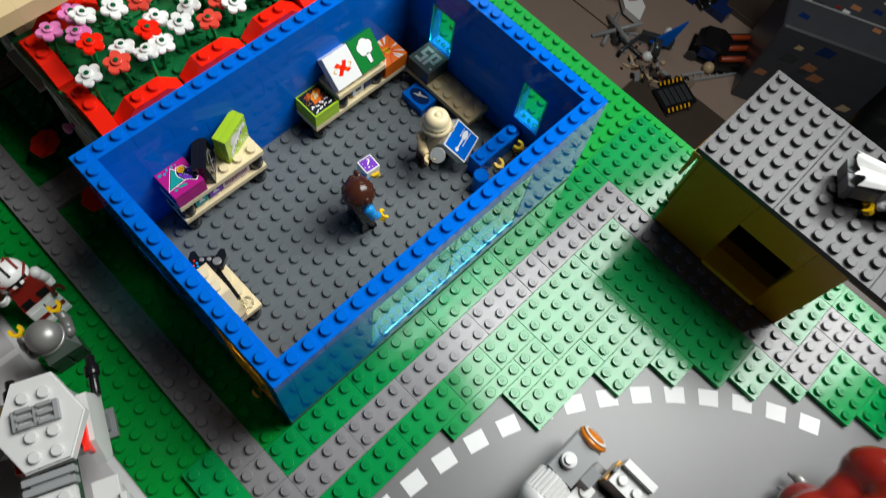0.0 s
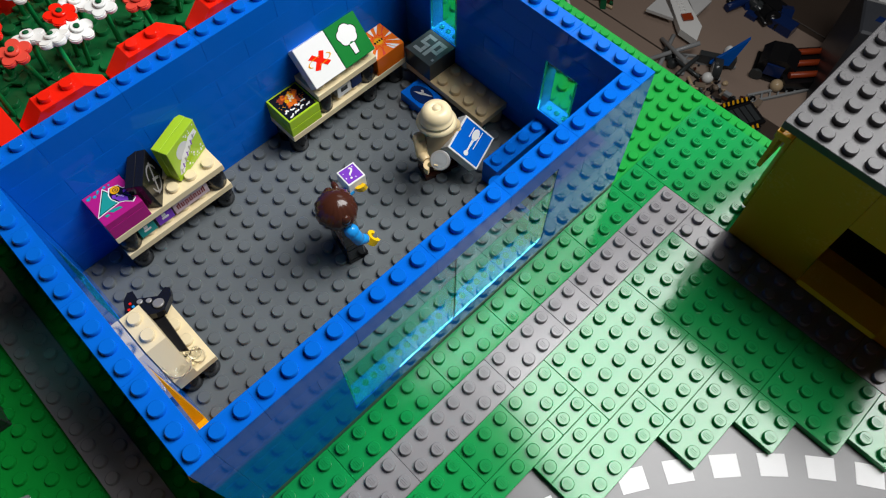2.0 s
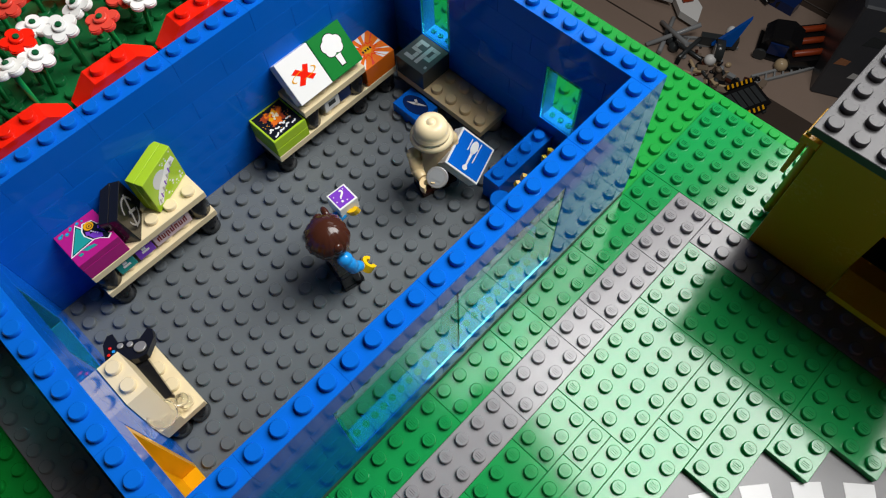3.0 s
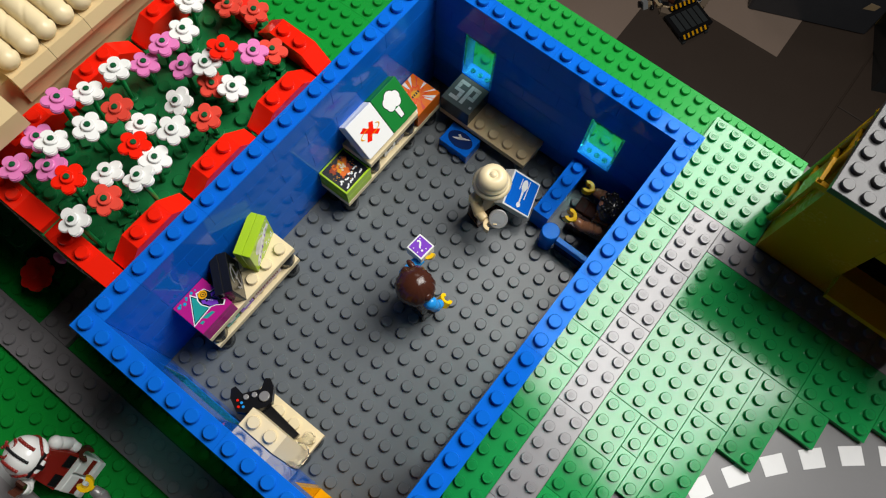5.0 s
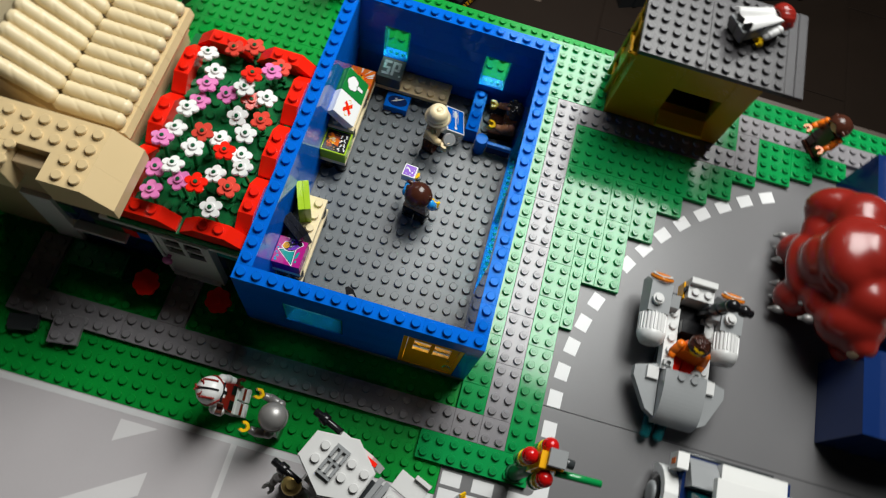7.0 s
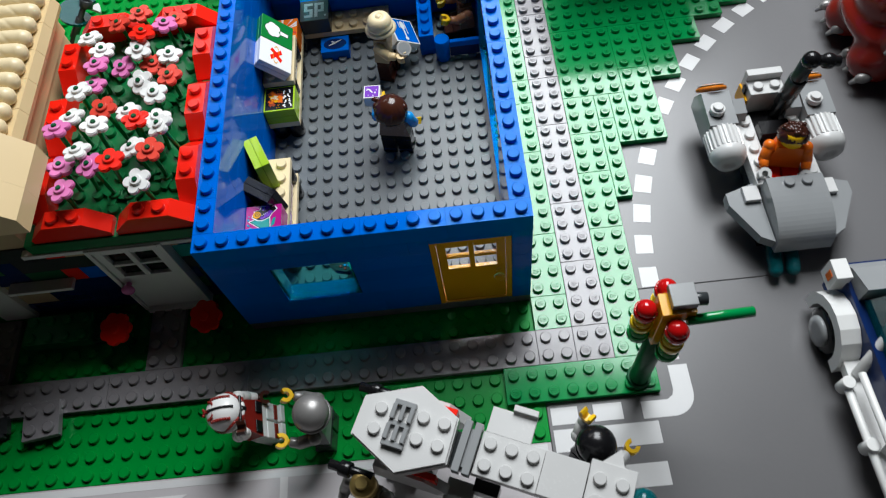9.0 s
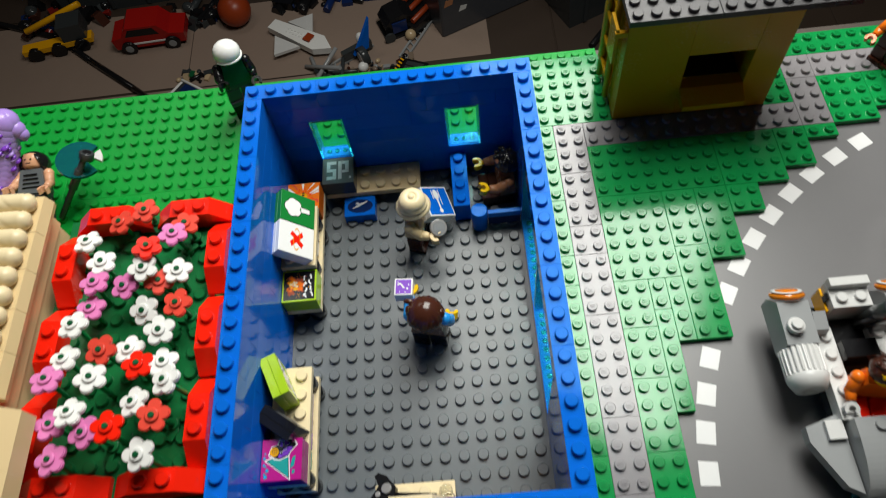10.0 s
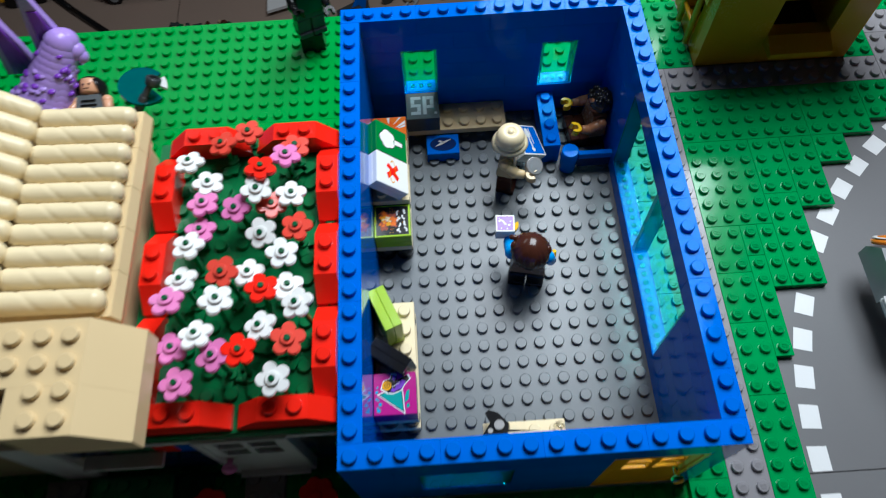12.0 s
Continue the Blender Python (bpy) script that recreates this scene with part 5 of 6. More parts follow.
for x in (28.0, 33.8):
    b = Build(PALE)
    b.at(Matrix.Translation((x, 8.4, 2.4)) @ Matrix.Rotation(radians(90), 4, "X"))
    teeth = [((0.98 if k % 4 < 2 else 1.09) * math.cos(2 * math.pi * k / 96), (0.98 if k % 4 < 2 else 1.09) * math.sin(2 * math.pi * k / 96)) for k in range(96)]
    b.prism(teeth, "z", 0.0, 1.4)
    b.turn([(0.8, 1.38), (1.05, 1.42), (1.1, 1.5), (1.02, 1.85), (0.8, 2.25), (0.35, 2.32), (0.3, 2.15), (0.02, 2.15)], 0, 0, 0, 28)
    engine = part("engine", b, car, "pale ribbed round engine")
    part("engine_pod", Build(MID).prism([(8.45, 1.4), (11.6, 1.4), (11.6, 2.3), (10.85, 3.5), (8.45, 3.3)], "x", x - 0.85, x + 0.85), car, "grey engine pod")
    part("pod_stud", Build(PALE).cyl(x - 0.25, 9.4, 3.4, 3.75, 0.45).cyl(x - 0.25, 9.4, 3.75, 3.95, 0.3), car, "pale round stud")
    b = Build(AMBERGLASS).at(Matrix.Translation((x, 11.3, 3.0)) @ Matrix.Rotation(radians(-55), 4, "X"))
    b.turn([(0.3, 0), (0.88, 0.04), (0.95, 0.16), (0.9, 0.28), (0.62, 0.34), (0.58, 0.46), (0.05, 0.5)], 0, 0, 0, 28)
    lens = part("tail_lamp", b, car, "clear orange round lamp")
    b = Build(PALE).at(Matrix.Translation((x, 11.3, 3.0)) @ Matrix.Rotation(radians(-55), 4, "X"))
    part("lamp_ring", b.turn([(0.62, 0.345), (0.80, 0.36), (0.80, 0.42), (0.62, 0.42)], 0, 0, 0, 28), lens, "pale ring")
    inner = 28.9 if x < 30 else 32.9
    part("pod_arm", Build(MID).prism([(8.9, 2.0), (10.6, 2.0), (10.2, 3.4), (9.2, 3.2)], "x", min(inner, 29.6 if x < 30 else 32.0), max(inner, 29.6 if x < 30 else 32.0)), car, "grey sloped arm")
part("stowage_box", Build(PALE).box(30.0, 32.1, 10.2, 11.8, 1.6, 3.6).box(30.0, 32.1, 11.3, 11.8, 3.61, 4.1).studs(30.05, 10.25, 2, 1, 3.6), car, "pale grey stowage box")
part("stripe_tile", Build(YELLOW, BLACK).box(29.85, 29.99, 10.3, 11.7, 1.8, 3.0).box(29.84, 29.99, 10.8, 11.2, 3.01, 3.5, 1), car, "yellow and black hazard tile")
part("deck", Build(BLACK).box(29.2, 32.6, 8.7, 10.15, 1.5, 2.0), car, "black deck")
part("gun_pole", Build(CHAR).rod((31.85, 9.8, 2.0), (31.42, 8.6, 7.9), 0.42).rod((31.75, 9.5, 3.4), (31.55, 8.9, 6.3), 0.52), car, "dark tilted pole")
part("gun_joint", Build(BLACK).ball(31.4, 8.4, 8.2, 0.5).ball(32.3, 8.3, 8.1, 0.45).rod((31.1, 8.45, 8.2), (32.9, 8.2, 8.1), 0.3), car, "black joint")
for x in (29.6, 30.6):
    part("jet", Build(TEALGLASS).rod((x, 1.4, 0.5), (x - 0.15, -0.1, 0.3), 0.42).ball(x - 0.17, -0.15, 0.28, 0.4, 0.4, 0.4), car, "clear teal jet")
for x in (29.5, 32.3):
    for y in (2.4, 9.2):
        part("skid", Build(BLACK).box(x - 0.4, x + 0.4, y - 0.5, y + 0.5, ROAD_Z, 0.5), car, "black skid block")
settle(car, (31, 6, ROAD_Z), (0.05, -0.2, 0), 0.95)
figure((31.0, 5.9, 1.15), 168, RED, ORANGE, ORANGE, PALE, HANDYELLOW, BROWN, "short", (32, 40), "toy driver figure in an orange jacket", sit=True)

# ---- the traffic light ----
tl = thing("traffic_light", (20.95, -5.25, 0), label="toy traffic light with red, amber and green lenses", category="traffic light")
part("pole", Build(GREEN_DARK).cyl(0, 0, 0, 6.2, 0.5, 0, 20).cyl(0, 0, 0, 0.4, 0.62), tl, "dark green pole")
part("head", Build(YELLOW).box(-0.5, 0.5, -0.5, 0.5, 6.21, 9.4), tl, "yellow head")
part("bracket", Build(YELLOW).box(0.51, 1.05, -0.32, 0.32, 8.2, 9.0), tl, "yellow bracket")
part("cap", Build(MID).box(-0.1, 0.95, -0.3, 0.7, 9.41, 9.8), tl, "grey cap tile")
part("camera_stub", Build(CHAR).rod((0.8, 0.2, 9.2), (1.5, 0.15, 9.2), 0.28), tl, "dark round stub")
for dx, dy in ((-0.95, 0.1), (0.1, -0.95), (0.1, 0.95)):
    for z, mat, word in ((8.9, REDGLASS, "red"), (7.8, YELLOWGLASS, "amber"), (6.7, GREENGLASS, "green")):
        b = Build(mat).cyl(dx, dy, z - 0.5, z - 0.1, 0.5, 0, 18)
        b.turn([(0.40, z - 0.12), (0.44, z), (0.38, z + 0.16), (0.24, z + 0.28), (0.05, z + 0.32)], dx, dy, 0, 18)
        part("lens", b, tl, "clear " + word + " lens")
part("arm", Build(GREEN).rod((0.7, -0.4, 8.4), (3.5, -0.3, 8.4), 0.23), tl, "bright green bar arm")

# ---- the white truck ----
truck = thing("toy_truck", label="white and dark blue toy truck with side rails", category="toy vehicle")
part("body", Build(NAVY).box(31.0, 38.5, -22, -0.8, 0.6, 3.0), truck, "dark blue body")
part("running_board", Build(WHITE).box(30.2, 30.99, -22, -5.2, 0.9, 1.5), truck, "white running board")
part("cab_window", Build(TEALGLASS).prism([(-3.0, 3.02), (-6.4, 3.02), (-5.8, 5.0), (-3.6, 5.0)], "x", 31.4, 37.8), truck, "clear teal cab window")
part("roof", Build(WHITE).box(32.2, 38.5, -12.5, -2.2, 5.02, 5.6), truck, "white roof")
part("hood", Build(MID).prism([(-0.9, 3.02), (-2.9, 3.02), (-2.9, 4.2), (-1.4, 3.6)], "x", 31.2, 33.2), truck, "grey sloped hood block")
part("hood_tile", Build(WHITE).box(33.25, 37.8, -2.6, -0.9, 3.02, 3.9), truck, "white hood tile")
lampbox = part("headlamp", Build(WHITE).box(30.3, 31.1, -1.9, -0.8, 2.3, 3.6), truck, "white lamp housing")
part("indicator", Build(ORANGE).box(30.26, 30.295, -1.6, -1.2, 2.7, 3.3, 0, 0.005), lampbox, "orange indicator")
arch = [(-3.5 + 2.1 * math.cos(radians(a)), 0.7 + 2.1 * math.sin(radians(a))) for a in range(-10, 191, 20)] + [(-3.5 + 1.5 * math.cos(radians(a)), 0.7 + 1.5 * math.sin(radians(a))) for a in range(190, -11, -20)]
part("wheel_arch", Build(WHITE).prism(arch, "x", 30.0, 30.98), truck, "white wheel arch")
for y in (-3.5, -18.5):
    wheel = part("wheel", Build(BLACK).at(Matrix.Translation((29.9, y, 0.85)) @ Matrix.Rotation(radians(90), 4, "Y")).turn([(0.9, 0.0), (1.2, 0.08), (1.25, 0.3), (1.25, 0.8), (1.2, 1.05), (0.9, 1.1)], 0, 0, 0, 28), truck, "black tyre")
    part("rim", Build(MID).at(Matrix.Translation((29.82, y, 0.85)) @ Matrix.Rotation(radians(90), 4, "Y")).turn([(0.45, -0.12), (0.78, -0.1), (0.85, 0.1), (0.5, 0.12), (0.42, 0.4), (0.02, 0.4)], 0, 0, 0, 24), wheel, "grey hub")
part("side_rail", Build(WHITE).rod((29.9, -6.6, 1.6), (30.0, -13.0, 1.6), 0.2).cyl(29.9, -6.6, 1.0, 2.0, 0.32).cyl(29.95, -9.6, 1.0, 2.0, 0.32).cyl(30.0, -12.8, 1.0, 2.0, 0.32).rod((30.3, -6.4, 2.6), (30.4, -13.0, 2.6), 0.18), truck, "white side rail")
for y in (-6.2, -10.0):
    part("roll_bar", Build(WHITE).rod((30.5, y, 1.6), (32.4, y + 1.9, 4.4), 0.26), truck, "white slanted bar")
part("rear_arch", Build(WHITE).box(30.1, 30.98, -22, -15.5, 1.6, 3.4), truck, "white rear panel")
part("front_rail", Build(CHAR).rod((31.2, -0.4, 1.6), (38.0, -0.4, 1.6), 0.2), truck, "dark bumper bar")

settle(truck, (34.5, -11, ROAD_Z), (0.5, -0.5, 0))

# ---- the big dark red creature ----
b = Build(MAROON)
for x, y, z, rx, ry, rz in ((40.2, 15.5, 4.6, 2.9, 3.5, 4.2), (39.2, 15.2, 6.4, 2.2, 3.0, 1.9), (39.6, 20.3, 4.0, 2.6, 1.7, 2.2), (40.6, 19.0, 5.6, 2.2, 2.2, 2.0), (40.8, 10.9, 4.2, 2.5, 1.9, 2.3), (41.0, 12.5, 5.8, 2.2, 2.1, 2.0),
                            (42.8, 16.0, 6.2, 1.9, 1.7, 1.5), (41.9, 16.0, 7.2, 1.4, 1.3, 1.1), (38.4, 13.4, 1.2, 1.9, 1.6, 1.7), (38.4, 17.4, 1.2, 1.9, 1.6, 1.7), (42.0, 10.0, 2.6, 1.5, 1.4, 1.8), (41.5, 9.3, 4.4, 1.2, 1.0, 1.2),
                            (38.0, 15.4, 4.6, 1.4, 2.0, 1.6), (37.6, 15.4, 2.8, 1.2, 2.6, 1.0), (38.9, 12.6, 3.4, 1.3, 1.6, 1.2), (38.6, 18.6, 3.2, 1.3, 1.6, 1.2)):
    b.ball(x, y, z, rx, ry, rz)
hull = new("lump", b.mesh("lump"))
fuse = hull.modifiers.new("fuse", "REMESH")
fuse.mode, fuse.voxel_size, fuse.use_smooth_shade = "VOXEL", 0.0016, True
ease = hull.modifiers.new("ease", "SMOOTH")
ease.factor, ease.iterations = 0.5, 22
done = bpy.data.meshes.new_from_object(hull.evaluated_get(bpy.context.evaluated_depsgraph_get()))
bpy.data.objects.remove(hull)
monster = thing("toy_monster", (41.2, 15.5, ROAD_Z), 0, "hulking glossy dark red toy monster with silver claws", "toy figure")
skin = Build(MAROON)
skin.add([tuple(v.co / U) for v in done.vertices], [tuple(f.vertices) for f in done.polygons], 0, True)
skin.v = [(x - 40, y - 15.5, z - ROAD_Z) for x, y, z in skin.v]
part("body", skin, monster)
for y in (-3.3, -2.2, -1.1, 1.0, 2.1, 3.2):
    part("claw", Build(SILVER).ball(-2.75, y, 1.2, 0.55, 0.34, 0.36).rod((-3.0, y, 1.15), (-3.45, y + 0.05, 0.75), 0.24, 0, 10, 0.1), monster, "silver claw")
for y in (-4.5, -3.3):
    part("claw", Build(SILVER).ball(-1.7, y, 3.6, 0.55, 0.34, 0.36).rod((-1.9, y, 3.5), (-2.4, y, 3.2), 0.24, 0, 10, 0.1), monster, "silver claw")
part("horn", Build(DARKTAN).ball(1.3, -6.5, 4.8, 0.8, 0.6, 0.8), monster, "dull yellow horn stub")

# ---- the blue and white building across the road ----
t = thing("white_roofed_building", label="dark blue toy building with a white studded roof edge", category="toy house")
part("wall", Build(NAVY).box(42.6, 60, 3.0, 9.3, ROAD_Z, 5.0).box(43.4, 60, 20.5, 26.0, ROAD_Z, 5.0), t, "dark blue wall")
part("wall", Build(BLUE).box(44.9, 60, 9.31, 20.49, ROAD_Z, 5.0), t, "blue wall")
part("roof_edge", Build(WHITE).box(44.4, 47.4, 3.0, 26.0, 5.01, 5.8).studs(44.4, 3, 3, 23, 5.8), t, "white studded roof edge")

# ---- the white walker on the parking plate ----
ship = thing("toy_walker", (9.9, -8.6, 0), -23, "pale grey toy walker with a long studded neck", "toy vehicle")
hexagon = [(-2.45, -1.0), (0.15, -2.15), (2.3, -1.0), (2.2, 1.15), (0.05, 2.15), (-2.45, 0.9)]
b = Build(PALE).prism(hexagon, "z", 6.5, 7.1).prism([(x * 0.97, y * 0.97) for x, y in hexagon], "z", 7.1, 7.3)
for x, y in ((-1.4, 0.5), (-1.4, -0.5), (0.65, 0.65), (0.65, -0.4), (1.68, 0.65), (1.68, -0.4)):
    b.stud(x, y, 7.3)
head = part("head", b, ship, "pale grey six-sided studded head")
grille = Build(MID).box(-0.85, 0.2, -1.1, -0.85, 7.31, 7.6).box(-0.85, 0.2, 0.85, 1.1, 7.31, 7.6).box(-0.85, 0.2, -0.12, 0.12, 7.31, 7.55)
for x in (-0.85, -0.43, 0.0):
    grille.box(x, x + 0.2, -0.84, -0.13, 7.4, 7.72).box(x, x + 0.2, 0.13, 0.84, 7.4, 7.72)
part("grille", grille, head, "grey barred grille")
part("chin", Build(MID).box(-2.3, -1.7, -0.7, 0.7, 5.7, 6.49), ship, "grey chin block")
part("under_block", Build(MID).box(-1.6, 1.6, -1.3, 1.3, 4.6, 6.49), ship, "grey under block")
for y in (-1.75, 1.45):
    part("red_block", Build(RED).box(0.2, 1.9, y, y + 0.3, 5.2, 6.3), ship, "red block")
for y in (-1.9, 1.5):
    part("side_shell", Build(PALE).prism([(-1.6, 3.4), (1.8, 3.4), (2.4, 4.6), (1.4, 6.0), (-1.2, 6.0)], "y", y, y + 0.5), ship, "pale curved side shell")
for y in (-2.3, 1.9):
    part("cannon", Build(BLACK).rod((-1.4, y + 0.1, 4.2), (-3.8, y + 0.1, 4.0), 0.26).rod((-2.6, y + 0.1, 4.1), (-3.2, y + 0.1, 4.05), 0.4), ship, "black cannon")
part("hinge", Build(MID).box(2.55, 2.9, -1.2, 1.2, 6.7, 7.35).box(3.05, 3.4, -1.2, 1.2, 6.7, 7.35).box(2.9, 3.05, -0.9, 0.9, 6.75, 7.1), ship, "grey hinge")
part("neck", Build(PALE).box(3.45, 6.4, -1.0, 1.0, 6.5, 7.0).studs(3.42, -1, 3, 2, 7.0), ship, "pale studded plate")
part("neck_tile", Build(PALE).box(6.42, 8.4, -1.0, 1.0, 6.5, 7.1), ship, "smooth pale tile")
part("tail", Build(PALE).box(8.44, 10.5, -1.3, 1.3, 6.3, 6.9).studs(8.45, -1.0, 2, 2, 6.9).prism([(8.9, 1.31), (9.9, 1.31), (9.6, 2.1)], "z", 6.4, 6.8), ship, "pale studded tail plate")
part("tail_lamp", Build(TEALGLASS).ball(11.0, 0.2, 6.4, 0.65, 0.65, 0.6), ship, "clear teal lamp")
part("shell_plate", Build(PALE).box(3.4, 5.6, 1.3, 2.6, 5.2, 5.7).box(4.4, 5.6, 2.6, 2.9, 5.3, 6.0), ship, "pale side plate")
part("spine", Build(CHAR).box(1.7, 10.0, -0.8, 0.8, 5.2, 6.29), ship, "dark spine")
part("technic_block", Build(CHAR).box(3.6, 4.8, -1.5, -0.9, 4.6, 5.8), ship, "dark grey block with a round hole")
for x, y in ((-0.9, -0.9), (-0.9, 0.9), (7.5, -0.7), (7.5, 0.7)):
    part("leg", Build(MID).box(x - 0.5, x + 0.5, y - 0.4, y + 0.4, ROAD_Z + 0.4, 5.19).box(x - 0.9, x + 0.9, y - 0.44, y + 0.7, ROAD_Z, ROAD_Z + 0.4), ship, "grey leg")
part("white_box", Build(WHITE).box(2.2, 3.6, -2.2, -1.0, 2.0, 4.4), ship, "white pod")

settle(ship, (0, 0, 0), (9.45, -8.5, 0), 0.92)
ship.matrix_basis = ship.matrix_basis @ pose(0, 0, 0, 0, 0, -23)

# ---- toy figures outside ----
figure((1.6, -5.8, ROAD_Z + 0.1), 90, WHITE, MAROON, WHITE, BROWN, WHITE, WHITE, "trooper", (0, 120), "white and dark red armoured toy figure leaning over", axes=((-1.4, -0.2, 3.7), (1.0, 0.1, 0.45)))
figure((4.5, -6.5, ROAD_Z), 86, CHAR, MID, SILVER, HANDYELLOW, SILVER, SILVER, "helmet", (78, 84), "toy knight figure in a silver helmet")
figure((7.0, -10.1, ROAD_Z), 150, SILVER, SILVER, SILVER, SILVER, GOLD, GOLD, "stud", (30, 30), "toy figure with a worn gold head")
figure((17.7, -9.3, ROAD_Z), -50, BLACK, BLACK, PALE, HANDYELLOW, HANDYELLOW, BLACK, "helmet", (140, 50), "toy figure with glossy black hair and white sleeves")
figure((27.9, 28.25, 10.95), 0, MID, MID, PALE, HANDYELLOW, FLESH, MAROON, "bob", (25, 8), "toy figure in a white cape lying on the kiosk roof", axes=((3.0, 1.7, 0.25), (0.1, -0.1, -1.0)), cape=PALE)
figure((-16.6, 22.0, 0.55), 180, CHAR, FLOORGREY, FLESH, FLESH, FLESH, BLACK, "long", (20, 30), "toy figure with long black hair in striped grey", axes=((-0.1, 3.0, 1.5), (0.1, -1.5, 3.0)))
solid("dark_brick", Build(BLACK).box(0.2, 1.8, 0.5, 1.5, 0, 1.6), (-4.2, 29.2, ROAD_Z), 0, "black toy brick standing on the lawn", "toy brick")
figure((-3.2, 30.2, ROAD_Z + 1.6), 180, CHAR, GREEN_DARK, BLACK, BLACK, BROWN, WHITE, "helmet", (25, 65), "toy figure in green with a white helmet", axes=((0.05, 0.1, 1.0), (0.45, -0.9, 0.0)))
figure((40.7, 28.5, 0.0), 120, BROWN, BROWN, ORANGE, ORANGE, FLESH, BROWN, "bob", (35, 35), "toy figure with orange sleeves by the path")
t = thing("toy_axe", (-12.2, 24.3, ROAD_Z + 0.4), label="black toy axe with a clear teal blade", category="toy weapon")
part("handle", Build(CHAR).rod((-3.2, -1.9, 0.0), (-0.1, -0.1, 3.6), 0.2).rod((-1.6, -0.98, 1.86), (-0.6, -0.39, 3.02), 0.28), t, "dark handle")
part("head", Build(CHAR, BLACK).at(Matrix.Translation((0, 0, 3.5)) @ Matrix.Rotation(radians(-34), 4, "X") @ Matrix.Rotation(radians(24), 4, "Y")).cyl(0, 0, 0, 0.5, 0.45).cyl(0, 0, 0.5, 0.52, 0.26, 1), t, "dark grey socket head")
b = Build(TEALGLASS, PALE).at(Matrix.Translation((-0.95, 0.55, 2.7)) @ Matrix.Rotation(radians(14), 4, "Y"))
b.prism(ring_pts(0, 0, 1.45, 28, 0.9, 5.9) + [(0.25, 0.1)], "z", 0, 0.2).prism([(0.6, 0.3)] + ring_pts(0, 0, 1.42, 6, -0.05, 0.8), "z", 0.02, 0.24, 1)
part("blade", b, t, "clear teal round blade with a pale edge")
b = Build(LAVENDER, PURPLE)
for k in range(15):      # body, neck and head along one bent line
    u = k / 14
    b.ball(-21.0 + 2.8 * u, 24.2 + 2.9 * u, 1.5 + 3.4 * u ** 1.3, 2.1 - 1.15 * u, 2.0 - 1.05 * u, 1.9 - 0.9 * u)
b.ball(-18.1, 27.3, 4.9, 0.95, 0.85, 0.85).ball(-17.55, 27.0, 4.4, 0.6, 0.6, 0.6).ball(-17.25, 26.85, 4.05, 0.38, 0.42, 0.45)
for x, y, z, s in ((-18.9, 26.6, 2.6, 1.0), (-21.4, 26.4, 2.4, 0.9)):      # two raised wings
    b.prism([(x - 1.6 * s, z), (x + 0.9 * s, z), (x + 0.75 * s, z + 2.6 * s), (x + 0.3 * s, z + 5.6 * s), (x - 0.2 * s, z + 5.8 * s), (x - 0.9 * s, z + 3.0 * s)], "y", y + 0.9, y + 1.3)
    for j in range(5):
        b.rod((x - 0.9 * s + 0.35 * j * s, y + 0.85, z + 0.2), (x - 0.1 * s + 0.1 * j * s, y + 0.9, z + 4.6 * s), 0.13, 1, 8)
bumps = random.Random(11)
for k in range(130):
    u, a, e = bumps.uniform(0, 0.85), bumps.uniform(0, 6.28), bumps.uniform(-0.3, 1.2)
    r = 2.0 - 1.1 * u
    b.ball(-21.0 + 2.8 * u + r * math.cos(a) * math.cos(e), 24.2 + 2.9 * u + r * math.sin(a) * math.cos(e), 1.5 + 3.4 * u ** 1.3 + r * 0.95 * math.sin(e), 0.26, 0.26, 0.14, k % 3 and 1, 8, 6)
b.ball(-18.9, 26.6, 3.7, 0.45, 0.45, 0.45, 1)
solid("toy_dragon", b, (0.7, -0.4, 0), label="knobbly lavender and purple toy dragon", category="toy figure")

# ---- toys on the floor behind the table ----
G = FLOOR_Z


def crate(x, y, yaw, mat, w, d, h, label):
    t = thing("storage_crate", (x, y, G), yaw, label, "crate", "crates")
    part("box", Build(mat).prism([(-w * 0.94, 0), (w * 0.94, 0), (w, h - 1.6), (-w, h - 1.6)], "y", -d, d), t)
    part("lid", Build(mat).box(-w - 0.6, w + 0.6, -d - 0.6, d + 0.6, h - 1.59, h, 0, 0.3), t)
    for k in range(-2, 3):
        part("rib", Build(mat).box(k * w * 0.4 - 0.5, k * w * 0.4 + 0.5, -d - 0.5, -d - 0.01, 0.5, h - 1.6), t)
    for s in (-1, 1):
        part("clip", Build(BLACK).box(s * (w + 0.2) - 0.8, s * (w + 0.2) + 0.8, -2, 2, h - 4, h + 0.2), t)


def toy_car(x, y, yaw, mat, label):
    t = thing("toy_car", (x, y, G), yaw, label, "toy car")
    part("body", Build(mat).prism([(-9, 1.6), (9, 1.6), (9.2, 4.2), (5.5, 4.8), (3.5, 7.6), (-4.5, 7.8), (-6.5, 5.2), (-9.2, 4.6)], "y", -3.6, 3.6), t)
    part("window", Build(BLACK).prism([(3.2, 5.0), (2.2, 7.1), (-4.0, 7.2), (-5.4, 5.2)], "y", -3.64, -3.61), t, "dark side window")
    part("bumper", Build(WHITE).box(-5, 5, -3.75, -3.61, 2.6, 3.1), t, "pale side strip")
    for wx in (-5.6, 5.6):
        for wy in (-3.7, 3.0):
            w = part("wheel", Build(BLACK).rod((wx, wy - 0.6, 1.9), (wx, wy + 0.9, 1.9), 1.9, 0, 24), t, "black tyre")
            part("rim", Build(MID).rod((wx, wy - 0.7, 1.9), (wx, wy - 0.58, 1.9), 1.0, 0, 16), w, "grey rim")
    return t


